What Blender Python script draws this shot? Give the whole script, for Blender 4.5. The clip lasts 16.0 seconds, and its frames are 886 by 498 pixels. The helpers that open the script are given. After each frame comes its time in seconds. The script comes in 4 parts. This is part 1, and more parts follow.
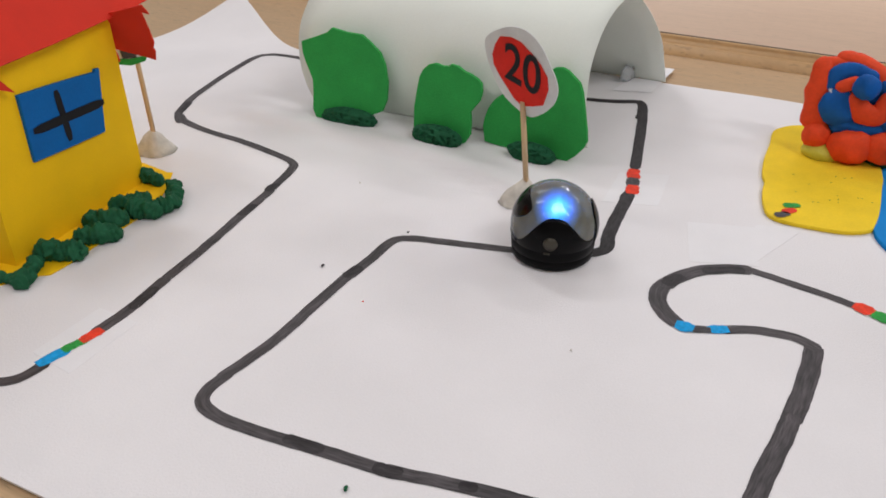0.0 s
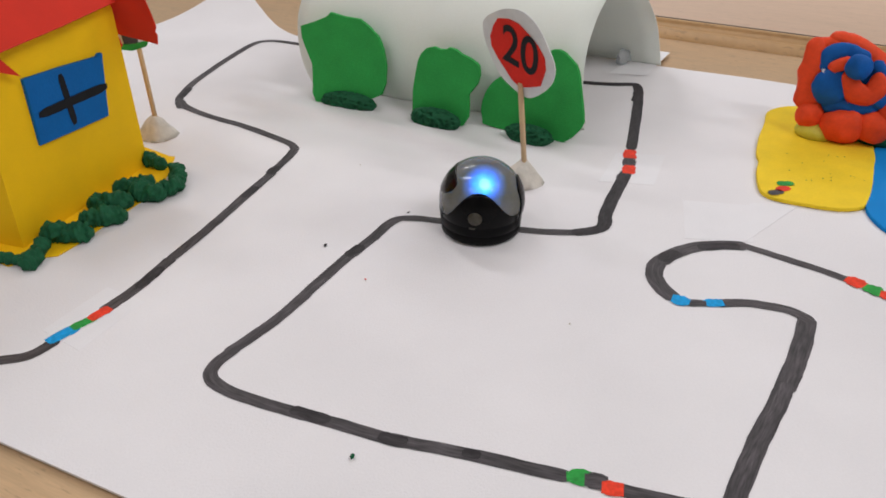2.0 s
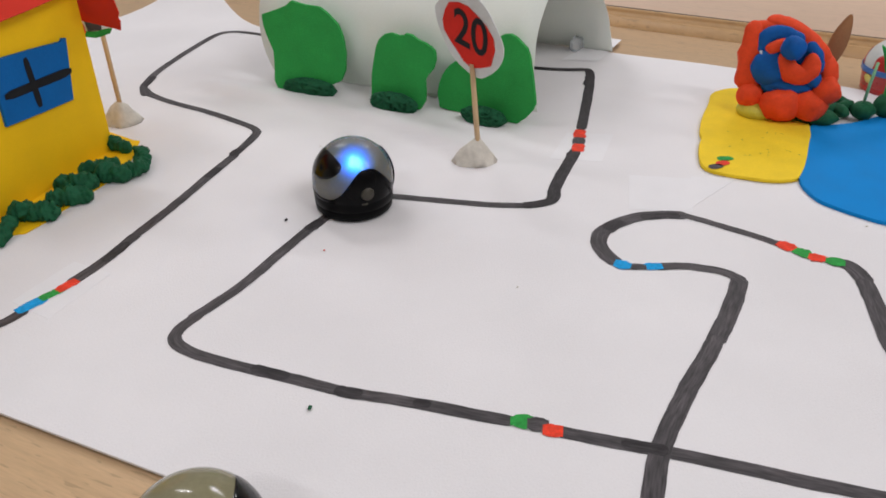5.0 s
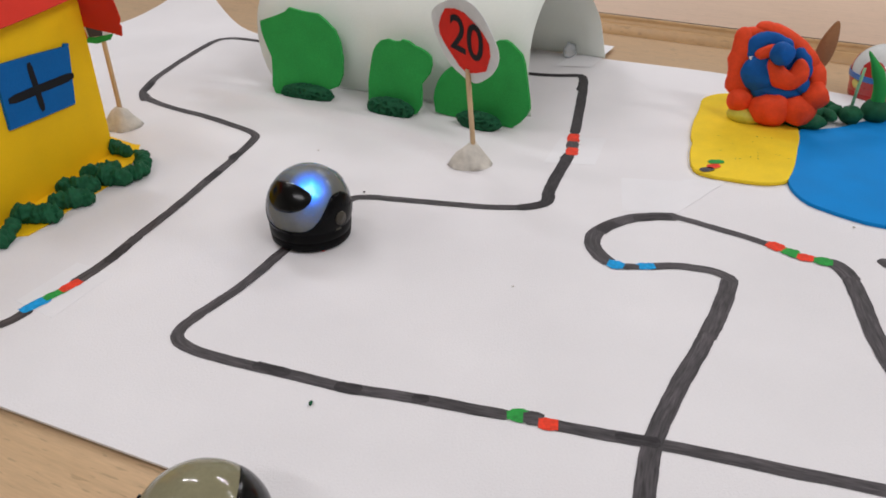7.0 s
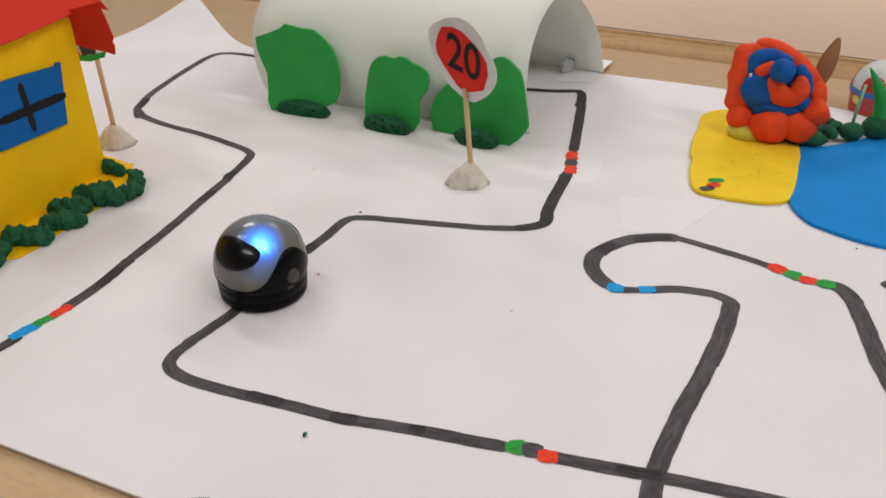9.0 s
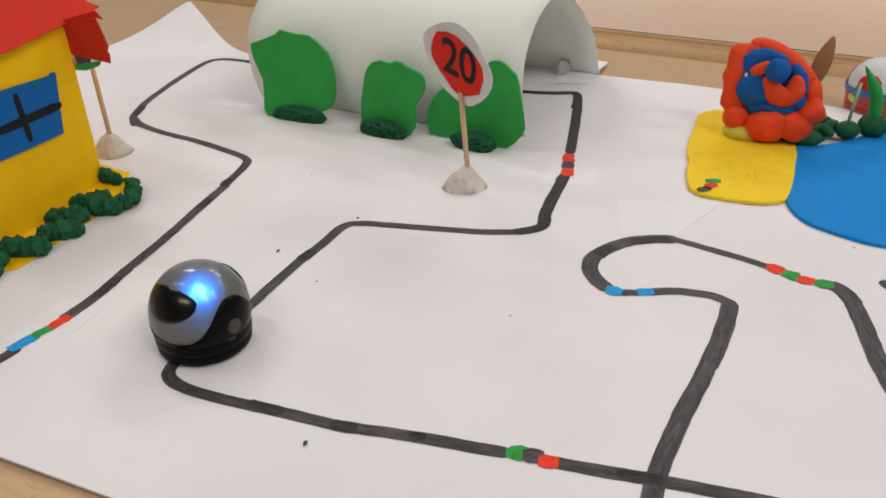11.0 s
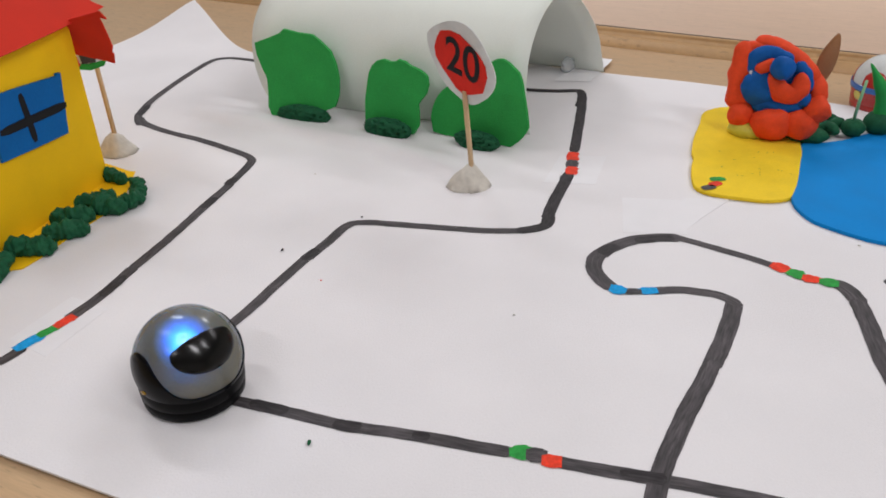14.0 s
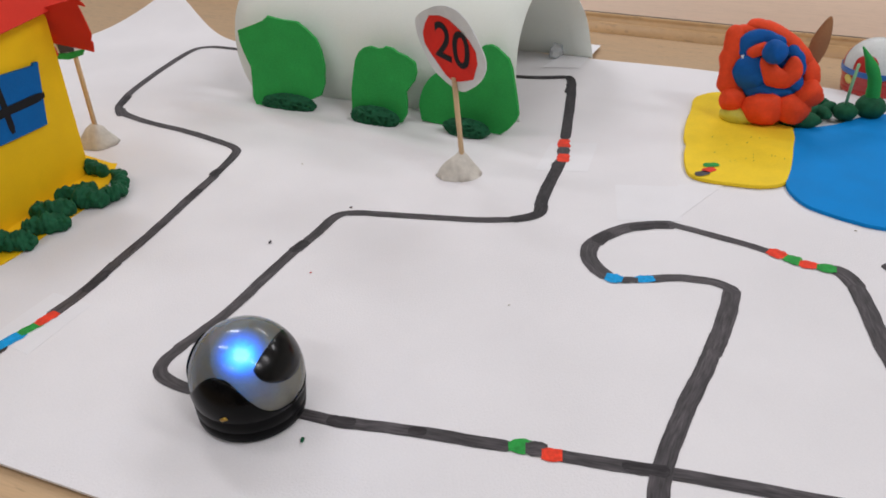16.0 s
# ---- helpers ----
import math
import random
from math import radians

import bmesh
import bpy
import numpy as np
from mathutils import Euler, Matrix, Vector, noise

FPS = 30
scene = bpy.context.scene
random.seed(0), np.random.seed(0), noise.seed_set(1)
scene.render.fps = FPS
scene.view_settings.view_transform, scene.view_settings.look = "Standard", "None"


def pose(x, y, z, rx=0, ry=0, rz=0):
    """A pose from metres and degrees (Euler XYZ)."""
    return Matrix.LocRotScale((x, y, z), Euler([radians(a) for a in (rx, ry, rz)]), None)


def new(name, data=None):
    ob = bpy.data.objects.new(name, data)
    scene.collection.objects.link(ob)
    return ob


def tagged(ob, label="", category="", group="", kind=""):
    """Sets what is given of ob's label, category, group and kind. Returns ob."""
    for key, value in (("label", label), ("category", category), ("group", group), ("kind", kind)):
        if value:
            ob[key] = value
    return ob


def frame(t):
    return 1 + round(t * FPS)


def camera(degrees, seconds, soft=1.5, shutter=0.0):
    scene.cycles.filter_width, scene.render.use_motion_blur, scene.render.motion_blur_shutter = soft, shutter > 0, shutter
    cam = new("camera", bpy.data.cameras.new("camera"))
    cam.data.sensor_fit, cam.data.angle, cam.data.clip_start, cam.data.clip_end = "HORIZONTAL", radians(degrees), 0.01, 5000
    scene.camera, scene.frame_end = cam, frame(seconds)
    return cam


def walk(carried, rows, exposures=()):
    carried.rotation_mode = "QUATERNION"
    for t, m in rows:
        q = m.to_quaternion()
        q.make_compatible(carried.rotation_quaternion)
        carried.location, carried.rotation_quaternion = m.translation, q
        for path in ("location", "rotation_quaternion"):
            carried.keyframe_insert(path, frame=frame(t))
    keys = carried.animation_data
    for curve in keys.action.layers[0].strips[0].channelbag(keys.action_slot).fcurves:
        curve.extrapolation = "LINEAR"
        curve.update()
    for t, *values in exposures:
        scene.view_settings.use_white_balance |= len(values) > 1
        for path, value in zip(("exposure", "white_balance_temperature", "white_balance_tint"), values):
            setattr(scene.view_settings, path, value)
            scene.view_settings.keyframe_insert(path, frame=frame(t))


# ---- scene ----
cam = camera(55.50, 16.0, 1.75)
# seconds, place, tilt, roll, heading
PATH = [
    (0.0, 0.0000, 0.0000, 0.1663, 59.35, -0.11, 0.00),
    (0.5, 0.0004, -0.0014, 0.1667, 59.29, -0.11, -0.15),
    (1.0, 0.0004, -0.0024, 0.1668, 59.13, -0.23, -0.24),
    (1.5, -0.0003, -0.0051, 0.1656, 58.92, -0.35, -0.28),
    (2.0, -0.0016, -0.0072, 0.1653, 58.72, -0.41, -0.29),
    (2.5, -0.0000, -0.0097, 0.1645, 58.71, -0.45, -0.27),
    (3.0, -0.0006, -0.0117, 0.1638, 58.63, -0.44, -0.38),
    (3.5, -0.0009, -0.0138, 0.1643, 58.61, -0.48, -0.41),
    (4.0, -0.0035, -0.0159, 0.1640, 58.57, -0.52, -0.92),
    (4.5, -0.0009, -0.0212, 0.1642, 58.66, -0.27, -1.50),
    (5.0, 0.0049, -0.0259, 0.1635, 58.77, -0.16, -2.41),
    (7.5, 0.0033, -0.0326, 0.1645, 59.40, 0.02, -2.91),
    (8.0, 0.0036, -0.0319, 0.1644, 59.48, 0.06, -2.93),
    (8.5, 0.0038, -0.0288, 0.1659, 59.62, 0.12, -3.00),
    (9.0, 0.0043, -0.0254, 0.1671, 59.77, -0.03, -3.03),
    (11.5, 0.0047, -0.0245, 0.1686, 59.80, -0.94, -3.03),
    (12.0, 0.0053, -0.0248, 0.1681, 59.78, -1.07, -2.84),
    (12.5, 0.0045, -0.0249, 0.1682, 59.81, -1.03, -2.74),
    (13.0, 0.0038, -0.0252, 0.1682, 59.84, -0.93, -2.80),
    (13.5, 0.0042, -0.0246, 0.1688, 59.62, -1.01, -2.61),
    (14.0, 0.0053, -0.0243, 0.1693, 59.61, -1.09, -2.70),
    (14.5, 0.0051, -0.0236, 0.1689, 59.55, -1.12, -2.87),
    (15.0, 0.0047, -0.0227, 0.1671, 59.38, -1.13, -3.05),
    (15.5, 0.0034, -0.0207, 0.1670, 59.22, -1.15, -3.39),
    (16.0, 0.0026, -0.0184, 0.1660, 58.91, -1.15, -3.94),
]
walk(cam, [(t, pose(x, y, z, tilt, 0, yaw) @ pose(0, 0, 0, 0, 0, roll)) for t, x, y, z, tilt, roll, yaw in PATH],
     [(0.0, 0.06, 6530, 10), (5.0, 0.06, 6450, 10), (8.2, 0.06, 6500, 10), (9.0, 0.06, 6800, 10), (12.7, 0.06, 6800, 10), (13.5, 0.06, 6500, 10), (16.0, 0.06, 6380, 10)])

# ---------------------------------------------------------------- light
W = bpy.data.worlds.new("room_air")
W.use_nodes = True
W.node_tree.nodes["Background"].inputs[0].default_value = (0.9, 0.92, 1.0, 1)
W.node_tree.nodes["Background"].inputs[1].default_value = 0.05
scene.world = W
CEILING = 1.75


def tube_lamp(x, y, turn, power):
    lamp = bpy.data.lights.new("fluorescent_tube", "AREA")
    lamp.shape, lamp.size, lamp.size_y = "RECTANGLE", 1.0, 0.08
    lamp.energy, lamp.color = power, (1.0, 0.985, 1.02)
    ob = new("fluorescent_tube", lamp)
    ob.matrix_basis = pose(x, y, CEILING - 0.03, 0, 0, turn)


for lx, ly, lp in ((-1.2, 0.5, 6.5), (1.8, 1.1, 9.5), (1.65, -0.4, 9.5), (-0.8, 1.8, 14.5), (0.9, 2.2, 18), (-0.9, -1.2, 10), (1.0, -1.0, 15.5)):
    tube_lamp(lx, ly, -28, lp)

# ---------------------------------------------------------------- materials


def mat(name, colour, rough=0.6, metal=0.0, vary=0.12, scale=200.0, bump=0.0, bump_scale=900.0, coat=0.0, spec=0.5,
        stretch=(1, 1, 1), fine=0.05, turn=0.0, along=False):
    """A surface with broad and fine changes of tone and a fine relief; scales are per metre."""
    m = bpy.data.materials.new(name)
    m.use_nodes = True
    nt = m.node_tree
    b = nt.nodes["Principled BSDF"]
    b.inputs["Metallic"].default_value = metal
    b.inputs["Coat Weight"].default_value = coat
    b.inputs["Coat Roughness"].default_value = 0.08
    b.inputs["Specular IOR Level"].default_value = spec
    co = nt.nodes.new("ShaderNodeTexCoord")
    mp = nt.nodes.new("ShaderNodeMapping")
    mp.inputs["Scale"].default_value = stretch
    mp.inputs["Rotation"].default_value = (0, 0, radians(turn))
    nt.links.new(co.outputs["UV" if along else "Object"], mp.inputs["Vector"])
    n1, n2 = nt.nodes.new("ShaderNodeTexNoise"), nt.nodes.new("ShaderNodeTexNoise")
    n1.inputs["Scale"].default_value, n1.inputs["Detail"].default_value = scale, 4
    n2.inputs["Scale"].default_value, n2.inputs["Detail"].default_value = bump_scale, 3
    for n in (n1, n2):
        nt.links.new(mp.outputs["Vector"], n.inputs["Vector"])
    r1 = nt.nodes.new("ShaderNodeMapRange")
    r1.inputs["From Min"].default_value, r1.inputs["From Max"].default_value = 0.3, 0.7
    r1.inputs["To Min"].default_value, r1.inputs["To Max"].default_value = 1 - vary, 1 + vary
    nt.links.new(n1.outputs["Fac"], r1.inputs["Value"])
    r2 = nt.nodes.new("ShaderNodeMapRange")
    r2.inputs["From Min"].default_value, r2.inputs["From Max"].default_value = 0.3, 0.7
    r2.inputs["To Min"].default_value, r2.inputs["To Max"].default_value = 1 - fine, 1 + fine
    nt.links.new(n2.outputs["Fac"], r2.inputs["Value"])
    mul = nt.nodes.new("ShaderNodeMath")
    mul.operation = "MULTIPLY"
    nt.links.new(r1.outputs[0], mul.inputs[0])
    nt.links.new(r2.outputs[0], mul.inputs[1])
    vm = nt.nodes.new("ShaderNodeVectorMath")
    vm.operation = "SCALE"
    vm.inputs[0].default_value = colour
    nt.links.new(mul.outputs[0], vm.inputs["Scale"])
    nt.links.new(vm.outputs[0], b.inputs["Base Color"])
    rr = nt.nodes.new("ShaderNodeMapRange")
    rr.inputs["To Min"].default_value, rr.inputs["To Max"].default_value = max(0.02, rough - 0.08), min(1, rough + 0.08)
    nt.links.new(n1.outputs["Fac"], rr.inputs["Value"])
    nt.links.new(rr.outputs[0], b.inputs["Roughness"])
    if bump:
        bp = nt.nodes.new("ShaderNodeBump")
        bp.inputs["Strength"].default_value, bp.inputs["Distance"].default_value = bump, 0.0006
        nt.links.new(n2.outputs["Fac"], bp.inputs["Height"])
        nt.links.new(bp.outputs[0], b.inputs["Normal"])
    return m


def flecked(m, dark, size, stretch):
    """Adds the short dark pores of beech to a surface."""
    nt = m.node_tree
    b = nt.nodes["Principled BSDF"]
    co, mp, n, r = (nt.nodes.new(k) for k in ("ShaderNodeTexCoord", "ShaderNodeMapping", "ShaderNodeTexNoise", "ShaderNodeMapRange"))
    mp.inputs["Scale"].default_value = stretch
    n.inputs["Scale"].default_value, n.inputs["Detail"].default_value = size, 1
    r.inputs["From Min"].default_value, r.inputs["From Max"].default_value = 0.64, 0.72
    r.inputs["To Min"].default_value, r.inputs["To Max"].default_value = 1, dark
    mul = nt.nodes.new("ShaderNodeVectorMath")
    mul.operation = "SCALE"
    base = b.inputs["Base Color"].links[0].from_socket
    nt.links.new(co.outputs["Object"], mp.inputs["Vector"])
    nt.links.new(mp.outputs["Vector"], n.inputs["Vector"])
    nt.links.new(n.outputs["Fac"], r.inputs["Value"])
    nt.links.new(base, mul.inputs[0])
    nt.links.new(r.outputs[0], mul.inputs["Scale"])
    nt.links.new(mul.outputs[0], b.inputs["Base Color"])
    return m


def glow(name, colour, strength, opacity):
    """A faint shell of light: mostly clear, it gives off light evenly."""
    m = bpy.data.materials.new(name)
    m.use_nodes = True
    nt = m.node_tree
    nt.nodes.remove(nt.nodes["Principled BSDF"])
    t, e, a = (nt.nodes.new(k) for k in ("ShaderNodeBsdfTransparent", "ShaderNodeEmission", "ShaderNodeMixShader"))
    e.inputs[0].default_value, e.inputs[1].default_value = (*colour, 1), strength
    a.inputs[0].default_value = opacity
    nt.links.new(t.outputs[0], a.inputs[1])
    nt.links.new(e.outputs[0], a.inputs[2])
    nt.links.new(a.outputs[0], nt.nodes["Material Output"].inputs[0])
    return m


def milky(name, colour, clear, frosted=0.0):
    """A smoky, half-clear plastic shell with a polished face; frosted: the share that spreads light from inside."""
    m = mat(name, colour, rough=0.1, vary=0.06, scale=120, spec=0.45)
    nt = m.node_tree
    t, a = nt.nodes.new("ShaderNodeBsdfTransparent"), nt.nodes.new("ShaderNodeMixShader")
    t.inputs[0].default_value = (0.92, 0.95, 1, 1)
    a.inputs[0].default_value = 1 - clear
    f, d = nt.nodes.new("ShaderNodeBsdfTranslucent"), nt.nodes.new("ShaderNodeMixShader")
    f.inputs[0].default_value = (0.85, 0.88, 0.9, 1)
    d.inputs[0].default_value = frosted
    nt.links.new(nt.nodes["Principled BSDF"].outputs[0], d.inputs[1])
    nt.links.new(f.outputs[0], d.inputs[2])
    nt.links.new(t.outputs[0], a.inputs[1])
    nt.links.new(d.outputs[0], a.inputs[2])
    nt.links.new(a.outputs[0], nt.nodes["Material Output"].inputs[0])
    return m


PAPER = mat("drawing_paper", (0.77, 0.75, 0.755), 0.75, vary=0.04, scale=16, bump=0.25, bump_scale=1400, fine=0.015, spec=0.15)
SLIP = mat("slip_paper", (0.79, 0.778, 0.788), 0.7, vary=0.02, scale=60, bump=0.15, bump_scale=1500, fine=0.01, spec=0.15)
PLATE = mat("taped_paper", (0.66, 0.68, 0.66), 0.35, vary=0.06, scale=120, bump=0.1, bump_scale=400, fine=0.03, spec=0.4)
TUBE = mat("tunnel_paper", (0.785, 0.82, 0.755), 0.62, vary=0.03, scale=25, bump=0.15, bump_scale=1200, fine=0.015, spec=0.15)
INK = mat("black_marker", (0.056, 0.049, 0.052), 0.6, vary=0.5, scale=420, fine=0.55, bump_scale=1500, spec=0.35, stretch=(1, 0.10, 1), along=True)
INK_2 = mat("black_marker_overlap", (0.036, 0.032, 0.034), 0.6, vary=0.4, scale=400, fine=0.4, bump_scale=1500, spec=0.2, stretch=(1, 0.15, 1), along=True)
INK_R = mat("red_marker", (0.76, 0.055, 0.025), 0.65, spec=0.15, vary=0.15, scale=300, fine=0.12)
INK_G = mat("green_marker", (0.030, 0.30, 0.055), 0.65, spec=0.15, vary=0.2, scale=300, fine=0.15)
INK_B = mat("blue_marker", (0.010, 0.31, 0.66), 0.65, spec=0.15, vary=0.2, scale=300, fine=0.15)
YELLOW = mat("yellow_card", (0.90, 0.545, 0.008), 0.7, vary=0.05, scale=40, bump=0.12, bump_scale=1500, fine=0.02, spec=0.15)
YELLOW_FOAM = mat("yellow_foam", (0.86, 0.60, 0.03), 0.75, vary=0.06, scale=90, bump=0.3, bump_scale=1100, fine=0.04, spec=0.15)
RED = mat("red_card", (0.66, 0.035, 0.018), 0.7, vary=0.06, scale=50, bump=0.12, bump_scale=1500, fine=0.02, spec=0.15)
SIGN_RED = mat("red_sign_paper", (0.72, 0.030, 0.018), 0.7, spec=0.15, vary=0.08, scale=120, fine=0.04)
BLUE = mat("blue_foam", (0.004, 0.125, 0.40), 0.7, vary=0.06, scale=80, bump=0.25, bump_scale=1200, fine=0.04, spec=0.15)
POND = mat("pond_blue_foam", (0.004, 0.225, 0.60), 0.75, vary=0.06, scale=50, bump=0.25, bump_scale=1200, fine=0.03, spec=0.15)
GREEN = mat("green_foam", (0.032, 0.325, 0.068), 0.75, vary=0.07, scale=70, bump=0.3, bump_scale=1100, fine=0.05, spec=0.15)
PALE_GREEN = mat("pale_green_straw", (0.22, 0.46, 0.24), 0.4, vary=0.1, scale=200, spec=0.3)
CLAY_G = mat("dark_green_clay", (0.013, 0.095, 0.042), 0.65, spec=0.15, vary=0.2, scale=300, bump=0.5, bump_scale=900, fine=0.1)
CLAY_R = mat("red_clay", (0.79, 0.068, 0.018), 0.6, spec=0.2, vary=0.1, scale=160, bump=0.3, bump_scale=700, fine=0.05)
CLAY_B = mat("blue_clay", (0.004, 0.095, 0.36), 0.6, spec=0.2, vary=0.12, scale=160, bump=0.3, bump_scale=700, fine=0.05)
CLAY_W = mat("pale_grey_clay", (0.60, 0.56, 0.49), 0.65, vary=0.12, scale=220, bump=0.5, bump_scale=500, fine=0.05)
CLAY_Y = mat("yellow_green_clay", (0.58, 0.52, 0.06), 0.5, vary=0.12, scale=160, bump=0.3, bump_scale=700)
PEN = mat("black_pen", (0.008, 0.008, 0.010), 0.6, vary=0.2, scale=300, spec=0.2)
BROWN = mat("brown_foam", (0.33, 0.155, 0.07), 0.75, vary=0.1, scale=90, bump=0.3, bump_scale=1100, spec=0.15)
STICK = mat("wooden_skewer", (0.62, 0.43, 0.24), 0.6, vary=0.12, scale=300, stretch=(1, 1, 0.08), bump=0.2)
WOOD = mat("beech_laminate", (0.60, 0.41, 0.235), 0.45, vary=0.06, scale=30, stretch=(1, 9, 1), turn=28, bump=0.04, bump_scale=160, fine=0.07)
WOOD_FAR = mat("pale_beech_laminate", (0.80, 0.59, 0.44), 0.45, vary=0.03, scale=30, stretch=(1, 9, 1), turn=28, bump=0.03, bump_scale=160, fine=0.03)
EDGE = mat("beech_edging", (0.58, 0.36, 0.17), 0.4, vary=0.06, scale=40, stretch=(1, 8, 1), turn=28, bump=0.05, bump_scale=220, fine=0.05)
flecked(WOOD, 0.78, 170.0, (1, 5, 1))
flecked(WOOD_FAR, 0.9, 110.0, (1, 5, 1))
flecked(EDGE, 0.8, 150.0, (1, 3, 3))
GAP = mat("dark_gap", (0.06, 0.04, 0.03), 0.8)
WALL = mat("painted_wall", (0.72, 0.70, 0.66), 0.85, vary=0.03, scale=2, bump=0.1, bump_scale=120)
FLOOR = mat("linoleum", (0.30, 0.29, 0.27), 0.5, vary=0.1, scale=6, bump=0.05, bump_scale=150)
BLACK = mat("gloss_black_plastic", (0.003, 0.003, 0.0032), 0.24, vary=0.05, scale=200, spec=0.10)
RUBBER = mat("satin_black_plastic", (0.003, 0.003, 0.0033), 0.4, vary=0.08, scale=200, spec=0.08)
VISOR = mat("visor_black", (0.003, 0.003, 0.003), 0.2, vary=0.03, scale=200, spec=0.35)
GOLD = mat("gold_contact", (0.45, 0.28, 0.05), 0.35, 0.8, scale=400)
LENS = mat("olive_sensor_window", (0.040, 0.034, 0.022), 0.35, vary=0.1, scale=400)
DOME = milky("smoky_dome", (0.185, 0.162, 0.086), 0.24, 0.036)
DOME_OFF = milky("unlit_dome", (0.26, 0.24, 0.145), 0.12)
DOME_CLEAR = milky("clear_dome", (0.78, 0.80, 0.78), 0.15)
TAPE = milky("clear_tape", (0.75, 0.77, 0.75), 0.6)
INNER = mat("inner_deck", (0.22, 0.22, 0.20), 0.5, vary=0.1, scale=300)
SKIN_R = mat("red_printed_skin", (0.45, 0.02, 0.015), 0.3, coat=0.4)
SKIN_B = mat("blue_printed_skin", (0.02, 0.13, 0.42), 0.3, coat=0.4)
SKIN_Y = mat("yellow_printed_skin", (0.65, 0.55, 0.12), 0.3, coat=0.4)
CORE = glow("led_core", (1.0, 0.45, 0.2), 22.0, 0.95)
# radius in mm of each shell of the blue light, and the light that it adds towards its middle
SHELLS = [(8.6, 0.002, 0.02, 0.06), (7.6, 0.001, 0.02, 0.11), (6.6, 0.001, 0.03, 0.20), (5.6, 0.001, 0.05, 0.30), (4.8, 0.001, 0.08, 0.34), (4.0, 0.001, 0.12, 0.30),
          (3.4, 0.005, 0.15, 0.22), (2.8, 0.03, 0.18, 0.20), (2.2, 0.35, 0.40, 0.30), (1.7, 0.9, 0.60, 0.4)]
HALO = []
for k, (rad, *add) in enumerate(SHELLS):
    peak = max(add)
    HALO.append((rad, glow("led_halo", [c / peak for c in add], peak / (0.2 * 0.24 * 0.8 ** k), 0.2)))

# ---------------------------------------------------------------- helpers
MM = 0.001


def part(name, bm, material, parent=None, label="", smooth=True):
    me = bpy.data.meshes.new(name)
    bmesh.ops.recalc_face_normals(bm, faces=bm.faces[:])
    bm.to_mesh(me)
    bm.free()
    me.materials.append(material)
    if smooth:
        me.polygons.foreach_set("use_smooth", [True] * len(me.polygons))
    ob = new(name, me)
    if parent:
        ob.parent = parent
    return tagged(ob, label)


def thing(name, label, category, m=None, group="", kind=""):
    ob = new(name)
    if m is not None:
        ob.matrix_basis = m
    return tagged(ob, label, category, group, kind)


def box(cx, cy, cz, sx, sy, sz, bevel=0.0, m=None, segments=2):
    bm = bmesh.new()
    bmesh.ops.create_cube(bm, size=1, matrix=Matrix.Translation((cx, cy, cz)) @ Matrix.Diagonal((sx, sy, sz, 1)))
    if bevel:
        bmesh.ops.bevel(bm, geom=bm.edges[:], offset=bevel, segments=segments, affect="EDGES")
    if m is not None:
        bm.transform(m)
    return bm


def spline(points, steps=6, closed=False):
    """A smooth curve through points."""
    p = [Vector(q) for q in points]
    n = len(p)
    out = []
    for i in range(n if closed else n - 1):
        if closed:
            a, b, c, d = p[i - 1], p[i], p[(i + 1) % n], p[(i + 2) % n]
        else:
            a, b, c, d = p[max(i - 1, 0)], p[i], p[i + 1], p[min(i + 2, n - 1)]
        for k in range(steps):
            t = k / steps
            out.append(0.5 * (2 * b + (c - a) * t + (2 * a - 5 * b + 4 * c - d) * t * t + (3 * b - a - 3 * c + d) * t ** 3))
    if not closed:
        out.append(p[-1])
    return out


def slab(outline, thick, m=None, bevel=0.0):
    """A flat sheet with the given outline in x, y; its front face lies at z = thick."""
    bm = bmesh.new()
    f = bm.faces.new([bm.verts.new((q[0], q[1], 0)) for q in outline])
    ext = bmesh.ops.extrude_face_region(bm, geom=[f])
    bmesh.ops.translate(bm, verts=[v for v in ext["geom"] if isinstance(v, bmesh.types.BMVert)], vec=(0, 0, thick))
    if bevel:
        bmesh.ops.bevel(bm, geom=[e for e in bm.edges if abs(e.verts[0].co.z - e.verts[1].co.z) < 1e-7 and e.verts[0].co.z > thick / 2],
                        offset=bevel, segments=1, affect="EDGES")
    if m is not None:
        bm.transform(m)
    return bm


def blob(rx, ry, rz, rough=0.1, freq=1.5, seed=0, m=None, sub=3, flat=None, dimples=0.0):
    """A hand-pressed lump of clay."""
    bm = bmesh.new()
    bmesh.ops.create_icosphere(bm, subdivisions=sub, radius=1)
    off = Vector((seed * 3.7, seed * 1.3, seed * 2.1))
    for v in bm.verts:
        n = v.co.normalized()
        k = 1 + rough * noise.fractal(n * freq + off, 1.0, 2.0, 3)
        v.co = Vector((n.x * rx, n.y * ry, n.z * rz)) * k
        if dimples:
            d = noise.voronoi(v.co * 560 + off)[0][0]
            v.co -= n * (dimples * 0.009 * max(0, 0.44 - d))
        if flat is not None:
            v.co.z = max(v.co.z, flat)
    if m is not None:
        bm.transform(m)
    return bm


